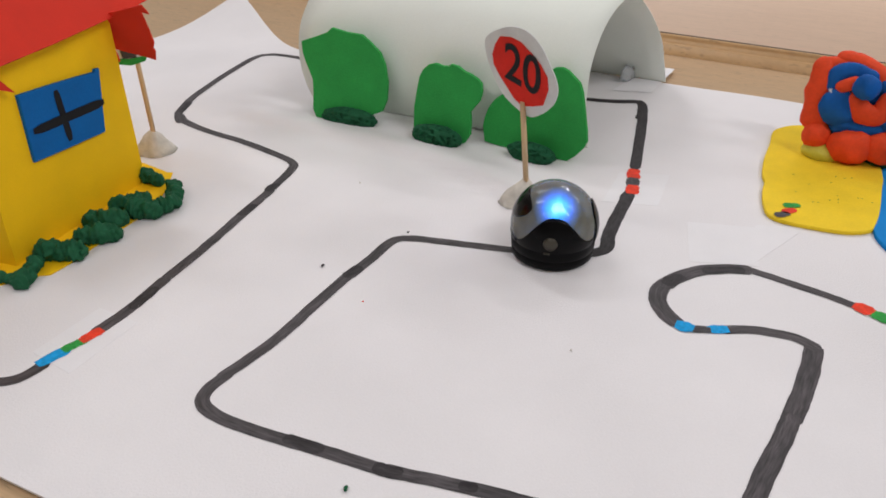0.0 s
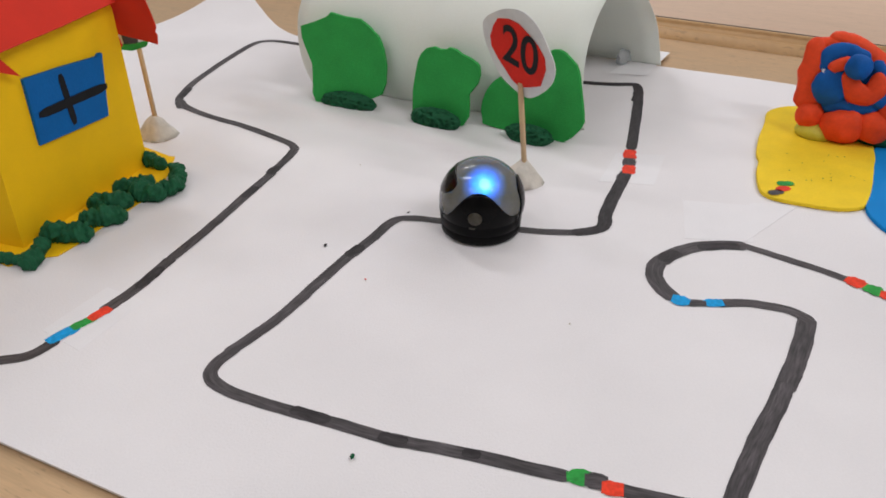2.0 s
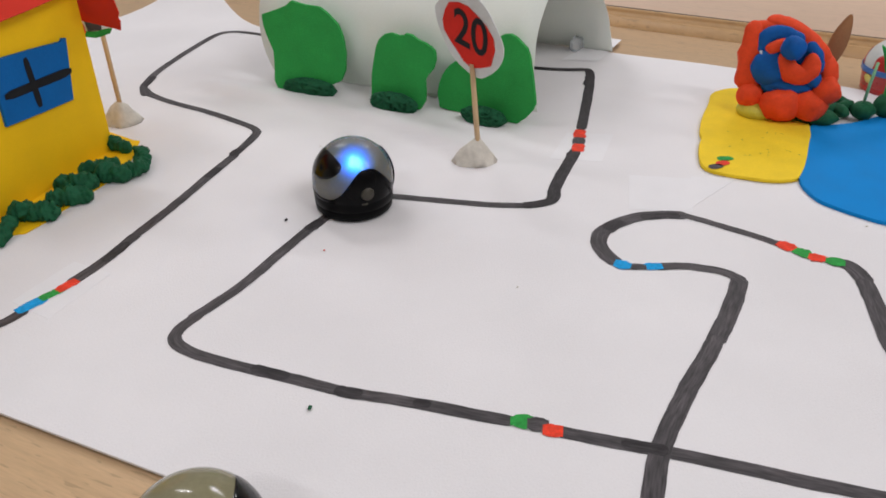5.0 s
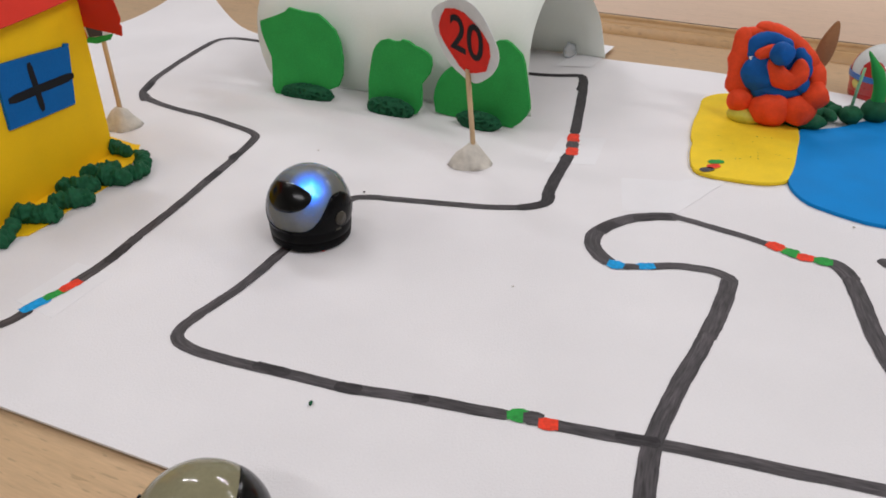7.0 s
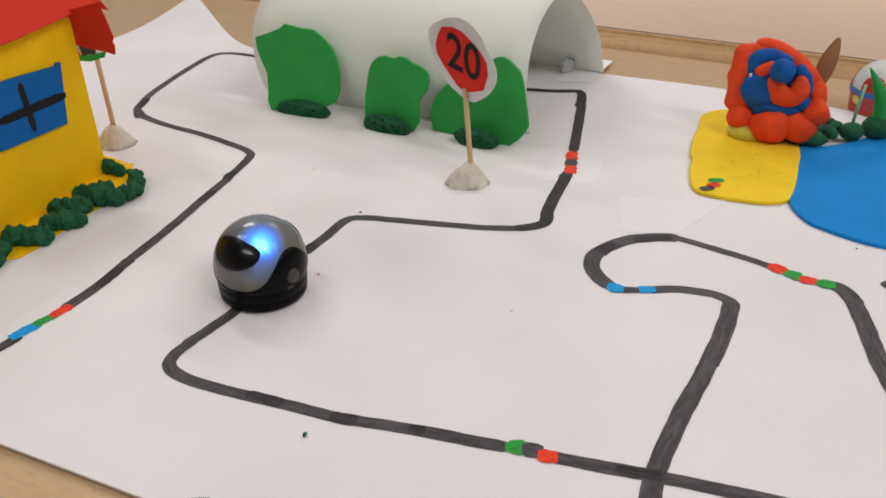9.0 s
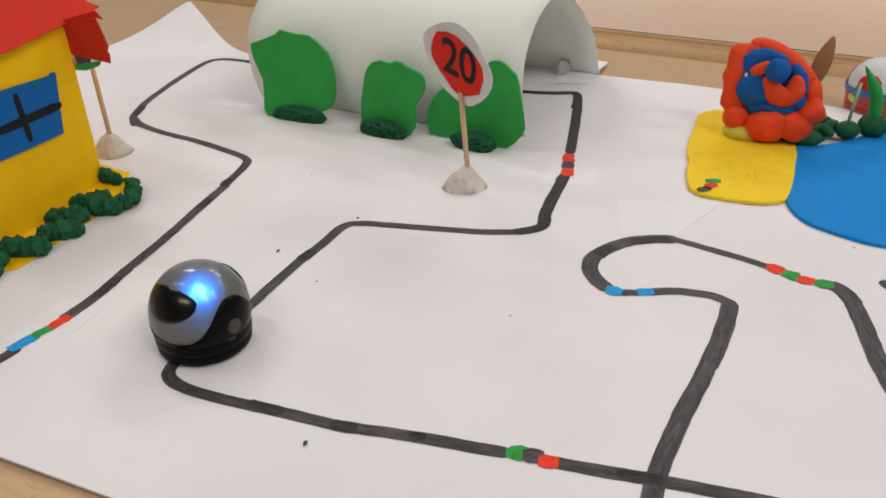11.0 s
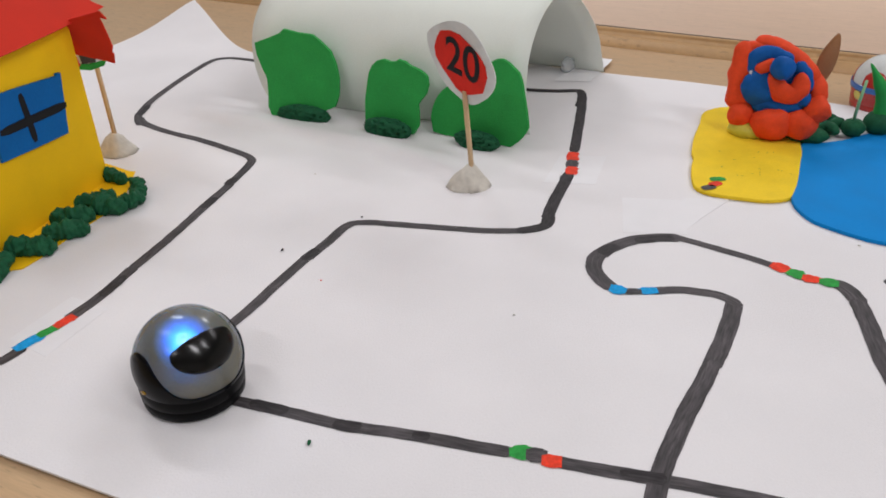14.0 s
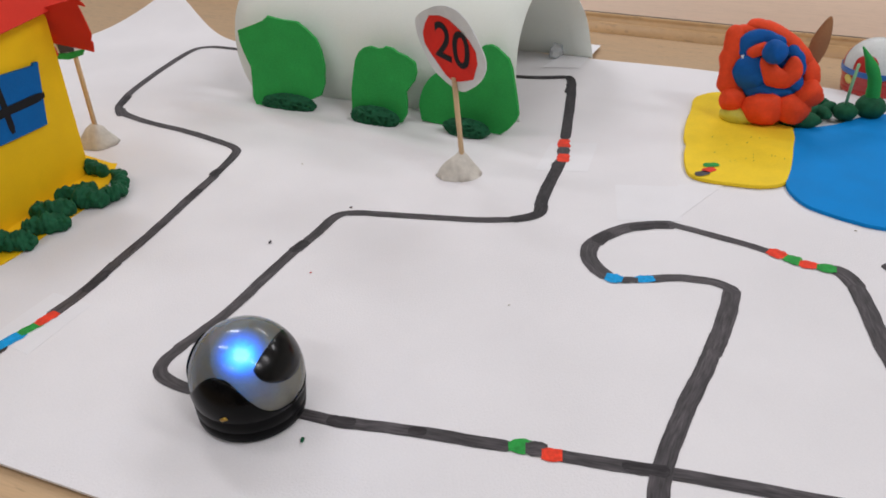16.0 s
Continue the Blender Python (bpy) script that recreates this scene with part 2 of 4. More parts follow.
def roll(points, radii, squash=1.0, seed=0, ridge=0.0, soft=0.07, sides=16, floor=None):
    """A roll of clay laid along a curve, in millimetres, with round ends; ridge presses grooves across it."""
    line = spline([Vector(q) * MM for q in points], 10)
    runs = [0.0]
    for a, b in zip(line, line[1:]):
        runs.append(runs[-1] + (b - a).length)
    total, n = runs[-1], (64 if ridge else 30)
    r0 = [r * MM for r in (radii if isinstance(radii, (list, tuple)) else (radii,) * 2)]
    bm = bmesh.new()
    off = Vector((seed * 3.1, seed * 1.7, seed * 0.9))
    rings = []
    for i in range(n + 1):
        s = total * (1 - math.cos(math.pi * i / n)) / 2
        k = max(j for j in range(len(runs) - 1) if runs[j] <= s + 1e-12)
        a, b = line[k], line[k + 1]
        q = a.lerp(b, min(1, (s - runs[k]) / max(1e-9, runs[k + 1] - runs[k])))
        d = (line[min(k + 2, len(line) - 1)] - line[max(k - 1, 0)]).normalized()
        side = d.cross(Vector((0, 0, 1))).normalized()
        u = s / total * (len(r0) - 1)
        j = min(int(u), len(r0) - 2)
        r = r0[j] + (r0[j + 1] - r0[j]) * (u - j)
        e = min(s, total - s) / min(r, total / 2)
        w = r * math.sqrt(max(0.0004, 1 - (1 - min(1, e)) ** 2))
        ring = []
        for c in range(sides):
            g = math.tau * c / sides
            v = side * math.cos(g) + Vector((0, 0, squash * math.sin(g)))
            p = q + v * w
            h = 1 + soft * 1.6 * noise.fractal(p * 150 + off, 1.0, 2.0, 3)
            if ridge:
                wave = s / (0.85 * MM) + 1.3 * math.sin(g + seed) + 3.0 * noise.noise(p * 190 + off)
                h += ridge * (abs(math.sin(wave)) ** 0.7 - 0.7) + 1.4 * ridge * noise.noise(p * 430 + off)
            p = q + v * w * h
            if floor is not None:
                p.z = max(p.z, floor)
            ring.append(bm.verts.new(p))
        rings.append(ring)
    for a, b in zip(rings, rings[1:]):
        for c in range(sides):
            bm.faces.new((a[c], a[(c + 1) % sides], b[(c + 1) % sides], b[c]))
    bm.faces.new(rings[0][::-1])
    bm.faces.new(rings[-1])
    return bm


def tube(points, radii, sides=10):
    bm = bmesh.new()
    rings = []
    for i, q in enumerate(points):
        a, b = Vector(points[max(i - 1, 0)]), Vector(points[min(i + 1, len(points) - 1)])
        turn = (b - a).to_track_quat("Z", "Y").to_matrix()
        r = radii[i] if isinstance(radii, (list, tuple)) else radii
        rings.append([bm.verts.new(Vector(q) + turn @ Vector((r * math.cos(k * math.tau / sides), r * math.sin(k * math.tau / sides), 0)))
                      for k in range(sides)])
    for r0, r1 in zip(rings, rings[1:]):
        for k in range(sides):
            bm.faces.new((r0[k], r0[(k + 1) % sides], r1[(k + 1) % sides], r1[k]))
    bm.faces.new(rings[0][::-1])
    bm.faces.new(rings[-1])
    return bm


def lathe(profile, sides=64):
    bm = bmesh.new()
    rings = [[bm.verts.new((r * math.cos(k * math.tau / sides), r * math.sin(k * math.tau / sides), z)) for k in range(sides)] for r, z in profile]
    for r0, r1 in zip(rings, rings[1:]):
        for k in range(sides):
            bm.faces.new((r0[k], r0[(k + 1) % sides], r1[(k + 1) % sides], r1[k]))
    bm.faces.new(rings[0])
    bm.faces.new(rings[-1])
    return bm


# ---------------------------------------------------------------- room and tables
# the work table's length runs along LONG, its depth along DEEP
TURN = -28.7
LONG, DEEP = Vector((0.8805, -0.4741, 0)), Vector((0.4741, 0.8805, 0))
TABLE = Matrix.Translation((0.2, 0.5015, 0)) @ pose(0, 0, 0, 0, 0, TURN)


def room():
    floor_z, h = -0.75, CEILING + 0.75
    tagged(part("floor", box(0, 0.5, floor_z - 0.05, 7.4, 7.4, 0.1), FLOOR, smooth=False), "grey linoleum classroom floor", "floor", kind="structure")
    tagged(part("ceiling", box(0, 0.5, CEILING + 0.05, 7.4, 7.4, 0.1), WALL, smooth=False), "white painted ceiling with tube lamps", "ceiling", kind="structure")
    for name, x, y, sx, sy in (("wall_north", 0, 4.1, 7.0, 0.1), ("wall_south", 0, -3.1, 7.0, 0.1), ("wall_east", 3.55, 0.5, 0.1, 7.3), ("wall_west", -3.55, 0.5, 0.1, 7.3)):
        tagged(part(name, box(x, y, floor_z + h / 2, sx, sy, h - 0.002), WALL, smooth=False), "plain off-white painted wall", "wall", kind="structure")


def tables():
    t = thing("work_table", "beech laminate work table under the paper", "table", TABLE)
    part("tabletop", box(0.15, -0.455, -0.0145, 1.7, 0.91, 0.025, 0.003), WOOD, t)
    for sx in (-0.62, 0.92):
        for sy in (-0.86, -0.06):
            part("leg", box(sx, sy, -0.388, 0.04, 0.04, 0.722, 0.004), EDGE, t)
    n = thing("neighbour_table", "pale beech table with solid edging beside the work table", "table", TABLE)
    part("edge_strip", box(0.15, 0.0065, -0.0080, 1.7, 0.011, 0.033, 0.005, segments=5), EDGE, n, "rounded solid beech edging")
    part("gap", box(0.15, 0.0127, -0.0092, 1.7, 0.0014, 0.033), GAP, n, "dark joint behind the edging")
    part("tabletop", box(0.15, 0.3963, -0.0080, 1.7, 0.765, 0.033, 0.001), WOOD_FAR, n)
    for sx in (-0.62, 0.92):
        for sy in (0.06, 0.72):
            part("leg", box(sx, sy, -0.388, 0.04, 0.04, 0.722, 0.004), EDGE, n)


# ---------------------------------------------------------------- the paper
P_FL, P_FR, P_BR, P_BL = Vector((-0.40, 0.3032)), Vector((0.414, -0.1038)), Vector((0.437, 0.292)), Vector((-0.144, 0.622))
CREASE = [(-0.10, 0.418), (-0.046, 0.389), (-0.012, 0.369), (0.012, 0.347), (0.028, 0.329)]


def paper_height(x, y):
    z = 0.0
    d = math.hypot(x - P_BL.x, y - P_BL.y)
    if d < 0.085:
        z += 0.022 * (1 - d / 0.085) ** 2
    best, back = 9, False
    for a, b in zip(CREASE, CREASE[1:]):
        a, b, q = Vector(a), Vector(b), Vector((x, y))
        s = min(1, max(0, (q - a).dot(b - a) / (b - a).length_squared))
        d = (q - a - (b - a) * s).length
        if d < best:
            best, back = d, (b - a).cross(q - a) > 0
    z += 0.0036 * math.exp(-(best / (0.011 if back else 0.0042)) ** 2)
    return z


def ribbon(points, width, z=0.00014, ragged=0.10, steps=7, seed=1, blunt=0.45):
    """A marker stroke: a flat band along a curve, with a slightly uneven edge."""
    line = spline([(x * MM, y * MM, 0) for x, y in points], steps)
    bm = bmesh.new()
    uv = bm.loops.layers.uv.new("stroke")
    last, s = None, 0.0
    total = sum((b - a).length for a, b in zip(line, line[1:]))
    for i, q in enumerate(line):
        a, b = line[max(i - 1, 0)], line[min(i + 1, len(line) - 1)]
        d = (b - a).normalized()
        side = Vector((-d.y, d.x, 0))
        s += (q - a).length
        w = width * MM / 2
        near = min(s, total - s) / (0.7 * w)
        if near < 1:
            w *= max(blunt, math.sqrt(max(0, 1 - (1 - near) ** 2)))
        wl = w * (1 + ragged * noise.noise((s * 170, seed * 5.1, 0)) + ragged * 0.7 * noise.noise((s * 620, seed * 2.3, 4)))
        wr = w * (1 + ragged * noise.noise((s * 150, seed * 7.7, 9)) + ragged * 0.7 * noise.noise((s * 590, seed * 1.9, 7)))
        pair = []
        for k in (wl, -wr):
            v = q + side * k
            pair.append(bm.verts.new((v.x, v.y, z + paper_height(v.x, v.y))))
        if last:
            f = bm.faces.new((last[0], last[1], pair[1], pair[0]))
            for loop, place in zip(f.loops, ((0, was), (width * MM, was), (width * MM, s), (0, s))):
                loop[uv].uv = (place[0] + seed * 0.37, place[1])
        last, was = pair, s
    return bm


def paper():
    sheet = thing("paper_sheet", "large white drawing paper with marker roads, one corner curling up", "paper")
    bm = bmesh.new()
    nu, nv = 190, 120
    grid = []
    for j in range(nv + 1):
        row = []
        for i in range(nu + 1):
            u, v = i / nu, j / nv
            q = (P_FL * (1 - u) + P_FR * u) * (1 - v) + (P_BL * (1 - u) + P_BR * u) * v
            x, y = q
            if v > 0.6:
                k = (v - 0.6) / 0.4
                y -= k * k * 0.060 * math.exp(-((x + 0.088) / 0.042) ** 2)
                y += k * k * 0.007 * math.exp(-((x - 0.19) / 0.05) ** 2)
            row.append(bm.verts.new((x, y, paper_height(x, y))))
        grid.append(row)
    for j in range(nv):
        for i in range(nu):
            bm.faces.new((grid[j][i], grid[j][i + 1], grid[j + 1][i + 1], grid[j + 1][i]))
    ext = bmesh.ops.extrude_face_region(bm, geom=bm.faces[:])
    bmesh.ops.translate(bm, verts=[v for v in ext["geom"] if isinstance(v, bmesh.types.BMVert)], vec=(0, 0, -0.0008))
    for e in bm.edges:
        if len(e.link_faces) == 2 and e.calc_face_angle(0) > 0.8:
            e.smooth = False
    part("sheet", bm, PAPER, sheet)

    def stroke(points, width, material=INK, z=0.00014, name="marker_line", label="", seed=1, ragged=0.10, blunt=0.45):
        part(name, ribbon(points, width, z, ragged, seed=seed, blunt=blunt), material, sheet, label, smooth=False)

    # a drawn spot beyond the hook
    stroke([(181.3, 228.5), (182.5, 221)], 6.0, seed=24, blunt=0.2)
    # road past the house and into the tunnel
    stroke([(-175, 195), (-150, 199), (-136, 201), (-130, 203.5), (-125, 211)], 4.6, seed=2)
    stroke([(-116, 226), (-109, 239), (-101, 261)], 5.0, seed=3)
    stroke([(-102, 258), (-92, 284), (-83.5, 309), (-75, 333)], 4.6, seed=4, z=0.00018)
    stroke([(-76, 331), (-70, 352), (-70.5, 360), (-78, 368), (-99, 385), (-118, 397.5), (-134, 411), (-139.5, 421)], 4.4, seed=5)
    stroke([(-136, 409), (-140.5, 422), (-140.5, 434), (-138, 452), (-129, 486), (-118, 517), (-109, 523), (-99, 520.5), (-86, 514)], 4.4, seed=6, z=0.00018)
    stroke([(-90, 516), (-40, 495), (20, 468), (80, 442.5), (108.5, 438.5)], 5.4, INK_2, seed=7)
    # from the tunnel to the first bend
    stroke([(107, 440.5), (108, 430), (99, 392), (88, 351)], 5.2, INK_2, seed=8, z=0.00018)
    stroke([(81.5, 328), (74, 311), (67, 294), (64, 285)], 5.6, INK_2, seed=9)
    stroke([(65.5, 289), (63, 280.5), (57, 277), (50, 276)], 5.6, INK_2, seed=10, z=0.00018)
    stroke([(54, 276), (39, 277), (21, 281), (0, 286), (-13, 288.8), (-20, 286.5), (-27, 274), (-35, 260)], 4.6, seed=11)
    stroke([(-34, 263), (-45, 242), (-54, 224), (-61.5, 212.5), (-69, 202.5)], 4.6, seed=12, z=0.00018)
    # the corner that the robot rounds, and the long stretch
    stroke([(-66, 206), (-71, 198), (-71.5, 192), (-67, 186.5), (-57, 181), (-45, 176), (-30, 170), (-14, 163.2)], 4.5, seed=13)
    stroke([(-17, 164.6), (-12, 163), (7, 157.6), (23, 152.2), (32, 149.4)], 4.6, seed=14, z=0.00018)
    stroke([(43, 145.2), (60, 139.6), (71, 136), (88, 130), (101, 125), (140, 111)], 4.8, seed=15)
    # the branch with the hook
    stroke([(58, 104), (65, 124), (70, 136.5), (81.5, 156), (94.5, 175), (101.5, 186)], 5.8, seed=16, z=0.00018)
    stroke([(99.5, 182), (104.5, 190), (113, 204), (120.5, 219)], 6.2, seed=17)
    stroke([(121, 216), (116, 222.5), (108, 226), (100, 227.5), (92, 227)], 4.8, seed=18, z=0.00018)
    stroke([(79.5, 229.5), (76, 237), (75.5, 246), (78.5, 253.5), (84, 258.5)], 6.4, seed=19)
    stroke([(79, 253), (84, 258.5), (91, 262.5), (98, 265), (106, 265.5), (115, 264.5)], 6.6, seed=20, z=0.00018)
    stroke([(112, 266), (124, 257), (137, 246.5), (144, 240)], 4.2, seed=21)
    stroke([(159.5, 227.5), (163, 223.5), (163.6, 213)], 6.8, seed=22)
    stroke([(163.5, 216), (160, 200), (156, 185), (153, 168), (151, 140)], 6.6, seed=23, z=0.00018)

    for k, (a, b, w) in enumerate((((-45, 176.5), (-33, 171.5), 4.0), ((-19, 165.4), (-11, 162.4), 4.6), ((4, 158.8), (9, 157.2), 3.6), ((-84, 308), (-80, 318), 4.6), ((-108, 240), (-103, 254), 4.4),
                                   ((-77, 330), (-74, 338), 4.4), ((-36, 260), (-31, 268), 4.2), ((60, 139.8), (72, 136), 4.2), ((103, 412), (107, 428), 4.6),
                                   ((78, 321), (82, 330), 5.2), ((80, 255), (88, 261), 5.8), ((96, 264), (112, 265), 5.0), ((-140, 424), (-139, 440), 3.8))):
        stroke([a, b], w, INK_2, 0.00022, "marker_overlap", "darker overlap of two marker strokes", 60 + k, 0.35)

    def code(points, width, material, word, seed):
        stroke(points, width * 0.9, material, 0.00026 + 0.000008 * (seed - 30), "colour_code", word + " felt-pen code mark", seed, 0.38, 0.75)

    code([(-128, 209.5), (-121, 217.5)], 5.2, INK_B, "blue", 31)
    code([(-122.5, 216.5), (-117, 223)], 4.8, INK_G, "green", 32)
    code([(-118.5, 221.5), (-113.5, 228)], 5.0, INK_R, "red", 33)
    code([(88, 352), (85.5, 342)], 6.6, INK_R, "red", 34)
    code([(86, 343), (84, 334)], 6.2, INK, "black", 35)
    code([(84.2, 335.5), (82, 327)], 7.0, INK_R, "red", 36)
    code([(31, 149.6), (37.5, 149)], 6.2, INK_G, "green", 37)
    code([(35.5, 148.2), (41.5, 147.2)], 6.0, INK, "black", 38)
    code([(39.5, 145.6), (45, 144.5)], 6.6, INK_R, "red", 39)
    code([(95, 227.3), (88, 227.2)], 5.2, INK_B, "blue", 40)
    code([(89, 227), (82, 228)], 5.0, INK, "black", 41)
    code([(83.5, 227.6), (78, 230.4)], 6.0, INK_B, "blue", 42)
    code([(142.5, 241.5), (147.5, 236.5)], 6.2, INK_R, "red", 43)
    code([(147, 236.5), (151, 231.5)], 6.6, INK_G, "green", 44)
    code([(150.5, 232), (156, 228.5)], 6.8, INK_R, "red", 45)
    code([(155.5, 228.8), (161.5, 225.8)], 6.6, INK_G, "green", 46)


def slips():
    def slip(corners, z, label):
        ob = part("paper_slip", slab([(x * MM, y * MM) for x, y in corners], 0.00007, Matrix.Translation((0, 0, z))), SLIP, smooth=False)
        tagged(ob, label, "paper slip")
    slip([(-132, 216), (-119, 241), (-103, 232), (-116, 205)], 0.00003, "small white paper slip pasted under the blue, green and red code")
    slip([(81, 349), (103, 346), (91, 316), (68, 320)], 0.00003, "white paper slip pasted under the red and black code")
    slip([(100, 302), (127, 297), (118, 267), (93, 271)], 0.00003, "blank white paper slip pasted above the hook")
    slip([(127, 299), (147, 297), (115, 267.5), (109, 269)], 0.00011, "blank white paper strip running to the yellow beach")
    slip([(96, 456), (128, 499), (140, 492), (117, 452)], 0.0004, "white paper flap under the end of the tunnel")


# ---------------------------------------------------------------- the house
def wall_pose(origin, along):
    """x runs along the wall, y up, z out of the face."""
    a = Vector(along).normalized()
    up = Vector((0, 0, 1))
    out = a.cross(up)
    return Matrix.Translation(origin) @ Matrix((a, up, out)).transposed().to_4x4()


def flat(points):
    return [(x * MM, y * MM) for x, y in points]


def house():
    h = thing("paper_house", "yellow card house with red card roof and blue window", "house", pose(-0.160, 0.268, 0, 0, 0, 70.7))
    # local x: along the window wall, y: into the house
    base, deep, high = 79 * MM, 66 * MM, 78 * MM
    top = high - 3 * MM
    front = pose(0, 0, 0.0005, 90)
    part("front_wall", slab([(0, 0), (base - 1 * MM, 0), (base - 3.5 * MM, top), (0, top)], 0.0006, front), YELLOW, h, smooth=False)
    part("side_wall", slab([(0, 0), (deep, 0), (deep, top), (deep / 2, high + 22 * MM), (0, top)], 0.0006, pose(0.0006, deep - 0.0001, 0.0005, 90, 0, -90)), YELLOW, h, smooth=False)
    part("side_wall", slab([(0, 0), (deep, 0), (deep, top - 4 * MM), (0, top - 4 * MM)], 0.0006, pose(base - 0.003, 0.001, 0.0005, 90, 0, 90)), YELLOW, h, smooth=False)
    part("back_wall", slab([(0, 0), (base, 0), (base, high), (0, high)], 0.0006, pose(base, deep + 0.002, 0.0005, 90, 0, 180)), YELLOW, h, smooth=False)
    # roof slopes, with a hand-cut fringe at the ends
    eave = [(-12, 0), (-5, -2), (40, -1.5), (base / MM + 6, 0), (base / MM + 18, 1), (base / MM + 14, 5), (base / MM + 15, 30), (base / MM + 10, 50), (-9, 50), (-13, 30)]
    tilt = 48
    m = Matrix.Translation((0, -4 * MM, high - 3 * MM)) @ pose(0, 0, 0, tilt)
    part("roof_slope", slab(flat(eave), 0.0006, m), RED, h, "red card roof slope with ragged edge", smooth=False)
    m = Matrix.Translation((base, deep + 4 * MM, high - 3 * MM)) @ pose(0, 0, 0, tilt, 0, 180)
    part("roof_slope", slab(flat([(-x + base / MM, y) for x, y in eave][::-1]), 0.0006, m), RED, h, smooth=False)
    # end flaps hanging outwards from the roof
    flap = [(-2.6, -1.2), (0, 1.5), (19.2, 7.9), (20.3, 3.3), (17.2, 4.2), (15.6, -5.2), (13.8, -13.4), (11.6, -16.6), (11.8, -18.2), (9, -23.9), (5.5, -22.8), (-9.6, -19.8), (-10.2, -24), (-11.4, -28), (-13.5, -28.3), (-8, -14)]
    part("roof_flap", slab(flat(flap), 0.0006, Matrix.Translation((74 * MM, -3 * MM, 75.5 * MM)) @ pose(0, 0, 0, 90, 0, -90) @ pose(0, 0, 0, 30)), RED, h, "ragged red card flap flaring out from the roof end", smooth=False)
    part("roof_flap", slab(flat([(0, 6), (-8, -6), (8, -14), (2, -6)]), 0.0006, Matrix.Translation((9 * MM, -3 * MM, high - 1 * MM)) @ pose(0, 0, 0, 90, 0, -8)), RED, h, smooth=False)
    w = part("window", slab(flat([(20, 60), (40, 58.2), (59.8, 55.9), (60.7, 56.9), (63, 56.5), (61, 44), (58.9, 30.9), (40, 32.2), (20, 33.9)]), 0.0014, pose(0, -0.0006, 0.0005, 90), 0.0003), BLUE, h, "blue foam window with a black marker cross", smooth=False)
    for a, b, wide, lift in (((37.6, 56), (39.4, 35), 3.2, 0.00205), ((22.6, 45.2), (61.2, 43.2), 3.6, 0.0022)):
        d = (Vector(b) - Vector(a)).normalized()
        side = Vector((-d.y, d.x))
        edge = []
        for k in range(11):
            for_round = min(1, 0.55 + 0.45 * math.sqrt(max(0, 1 - abs(k / 5 - 1) ** 6)))
            edge.append(Vector(a).lerp(Vector(b), k / 10) + side * wide / 2 * for_round * (1 + 0.1 * noise.noise((k * 0.9, wide, 0))))
        for k in range(10, -1, -1):
            for_round = min(1, 0.55 + 0.45 * math.sqrt(max(0, 1 - abs(k / 5 - 1) ** 6)))
            edge.append(Vector(a).lerp(Vector(b), k / 10) - side * wide / 2 * for_round * (1 + 0.1 * noise.noise((k * 0.9, wide, 5))))
        part("glazing_bar", slab(flat(edge), 0.0001, pose(0, -lift, 0.0005, 90)), PEN, w, "black marker bar", smooth=False)
    ob = part("yellow_base_card", slab(flat([(-160, 255), (-147.8, 261.5), (-144.5, 262), (-139, 272.3), (-135.8, 281.6), (-132.2, 290.4), (-124.9, 306.8), (-121, 317), (-122, 335), (-123.4, 349), (-126, 349.5), (-140, 359.5), (-215, 390), (-235, 300)]), 0.0003, Matrix.Translation((0, 0, 0.00012))), YELLOW, smooth=False)
    tagged(ob, "yellow card lying under the house as a garden", "card")
    hedge = thing("clay_hedge", "dark green modelling-clay hedge along the house wall", "hedge")
    rows = [((-172, 259), (-149, 255.3), 2.3), ((-149.3, 249.7), (-149, 268.5), 3.5), ((-152.5, 272.6), (-131.8, 273.6), 4.1), ((-141.5, 282.8), (-123.5, 288.8), 4.0), ((-143, 296.8), (-124.5, 299.6), 4.2),
            ((-137, 309.8), (-121, 318), 3.8), ((-128.5, 307.4), (-112.5, 304.8), 4.3), ((-118, 308), (-108, 315.5), 3.8), ((-110.8, 317), (-116.2, 332.5), 3.5), ((-132.5, 341), (-121, 333.6), 3.4)]
    for i, (a, b, r) in enumerate(rows):
        a, b, r = (a[0] - 2.6, a[1] + 1), (b[0] - 2.6, b[1] + 1), r * 0.9
        mid = ((a[0] + b[0]) / 2 + 0.8, (a[1] + b[1]) / 2 - 0.6)
        part("clay_lump", roll([(*a, r * 0.85), (*mid, r), (*b, r * 0.85)], r, 1.0, i + 3, 0.30, 0.26, 28, 0.0004), CLAY_G, hedge)


# ---------------------------------------------------------------- signs
def clay_foot(rx, ry, rz, seed, parent):
    bm = blob(rx * MM, ry * MM, rz * MM, 0.16, 1.6, seed, None, 3)
    for v in bm.verts:
        k = 1 - 0.45 * max(0, v.co.z) / (rz * MM)
        v.co.x, v.co.y = v.co.x * k, v.co.y * k
        v.co.z = max(v.co.z, 0)
    part("clay_foot", bm, CLAY_W, parent, "pale grey pressed clay foot")


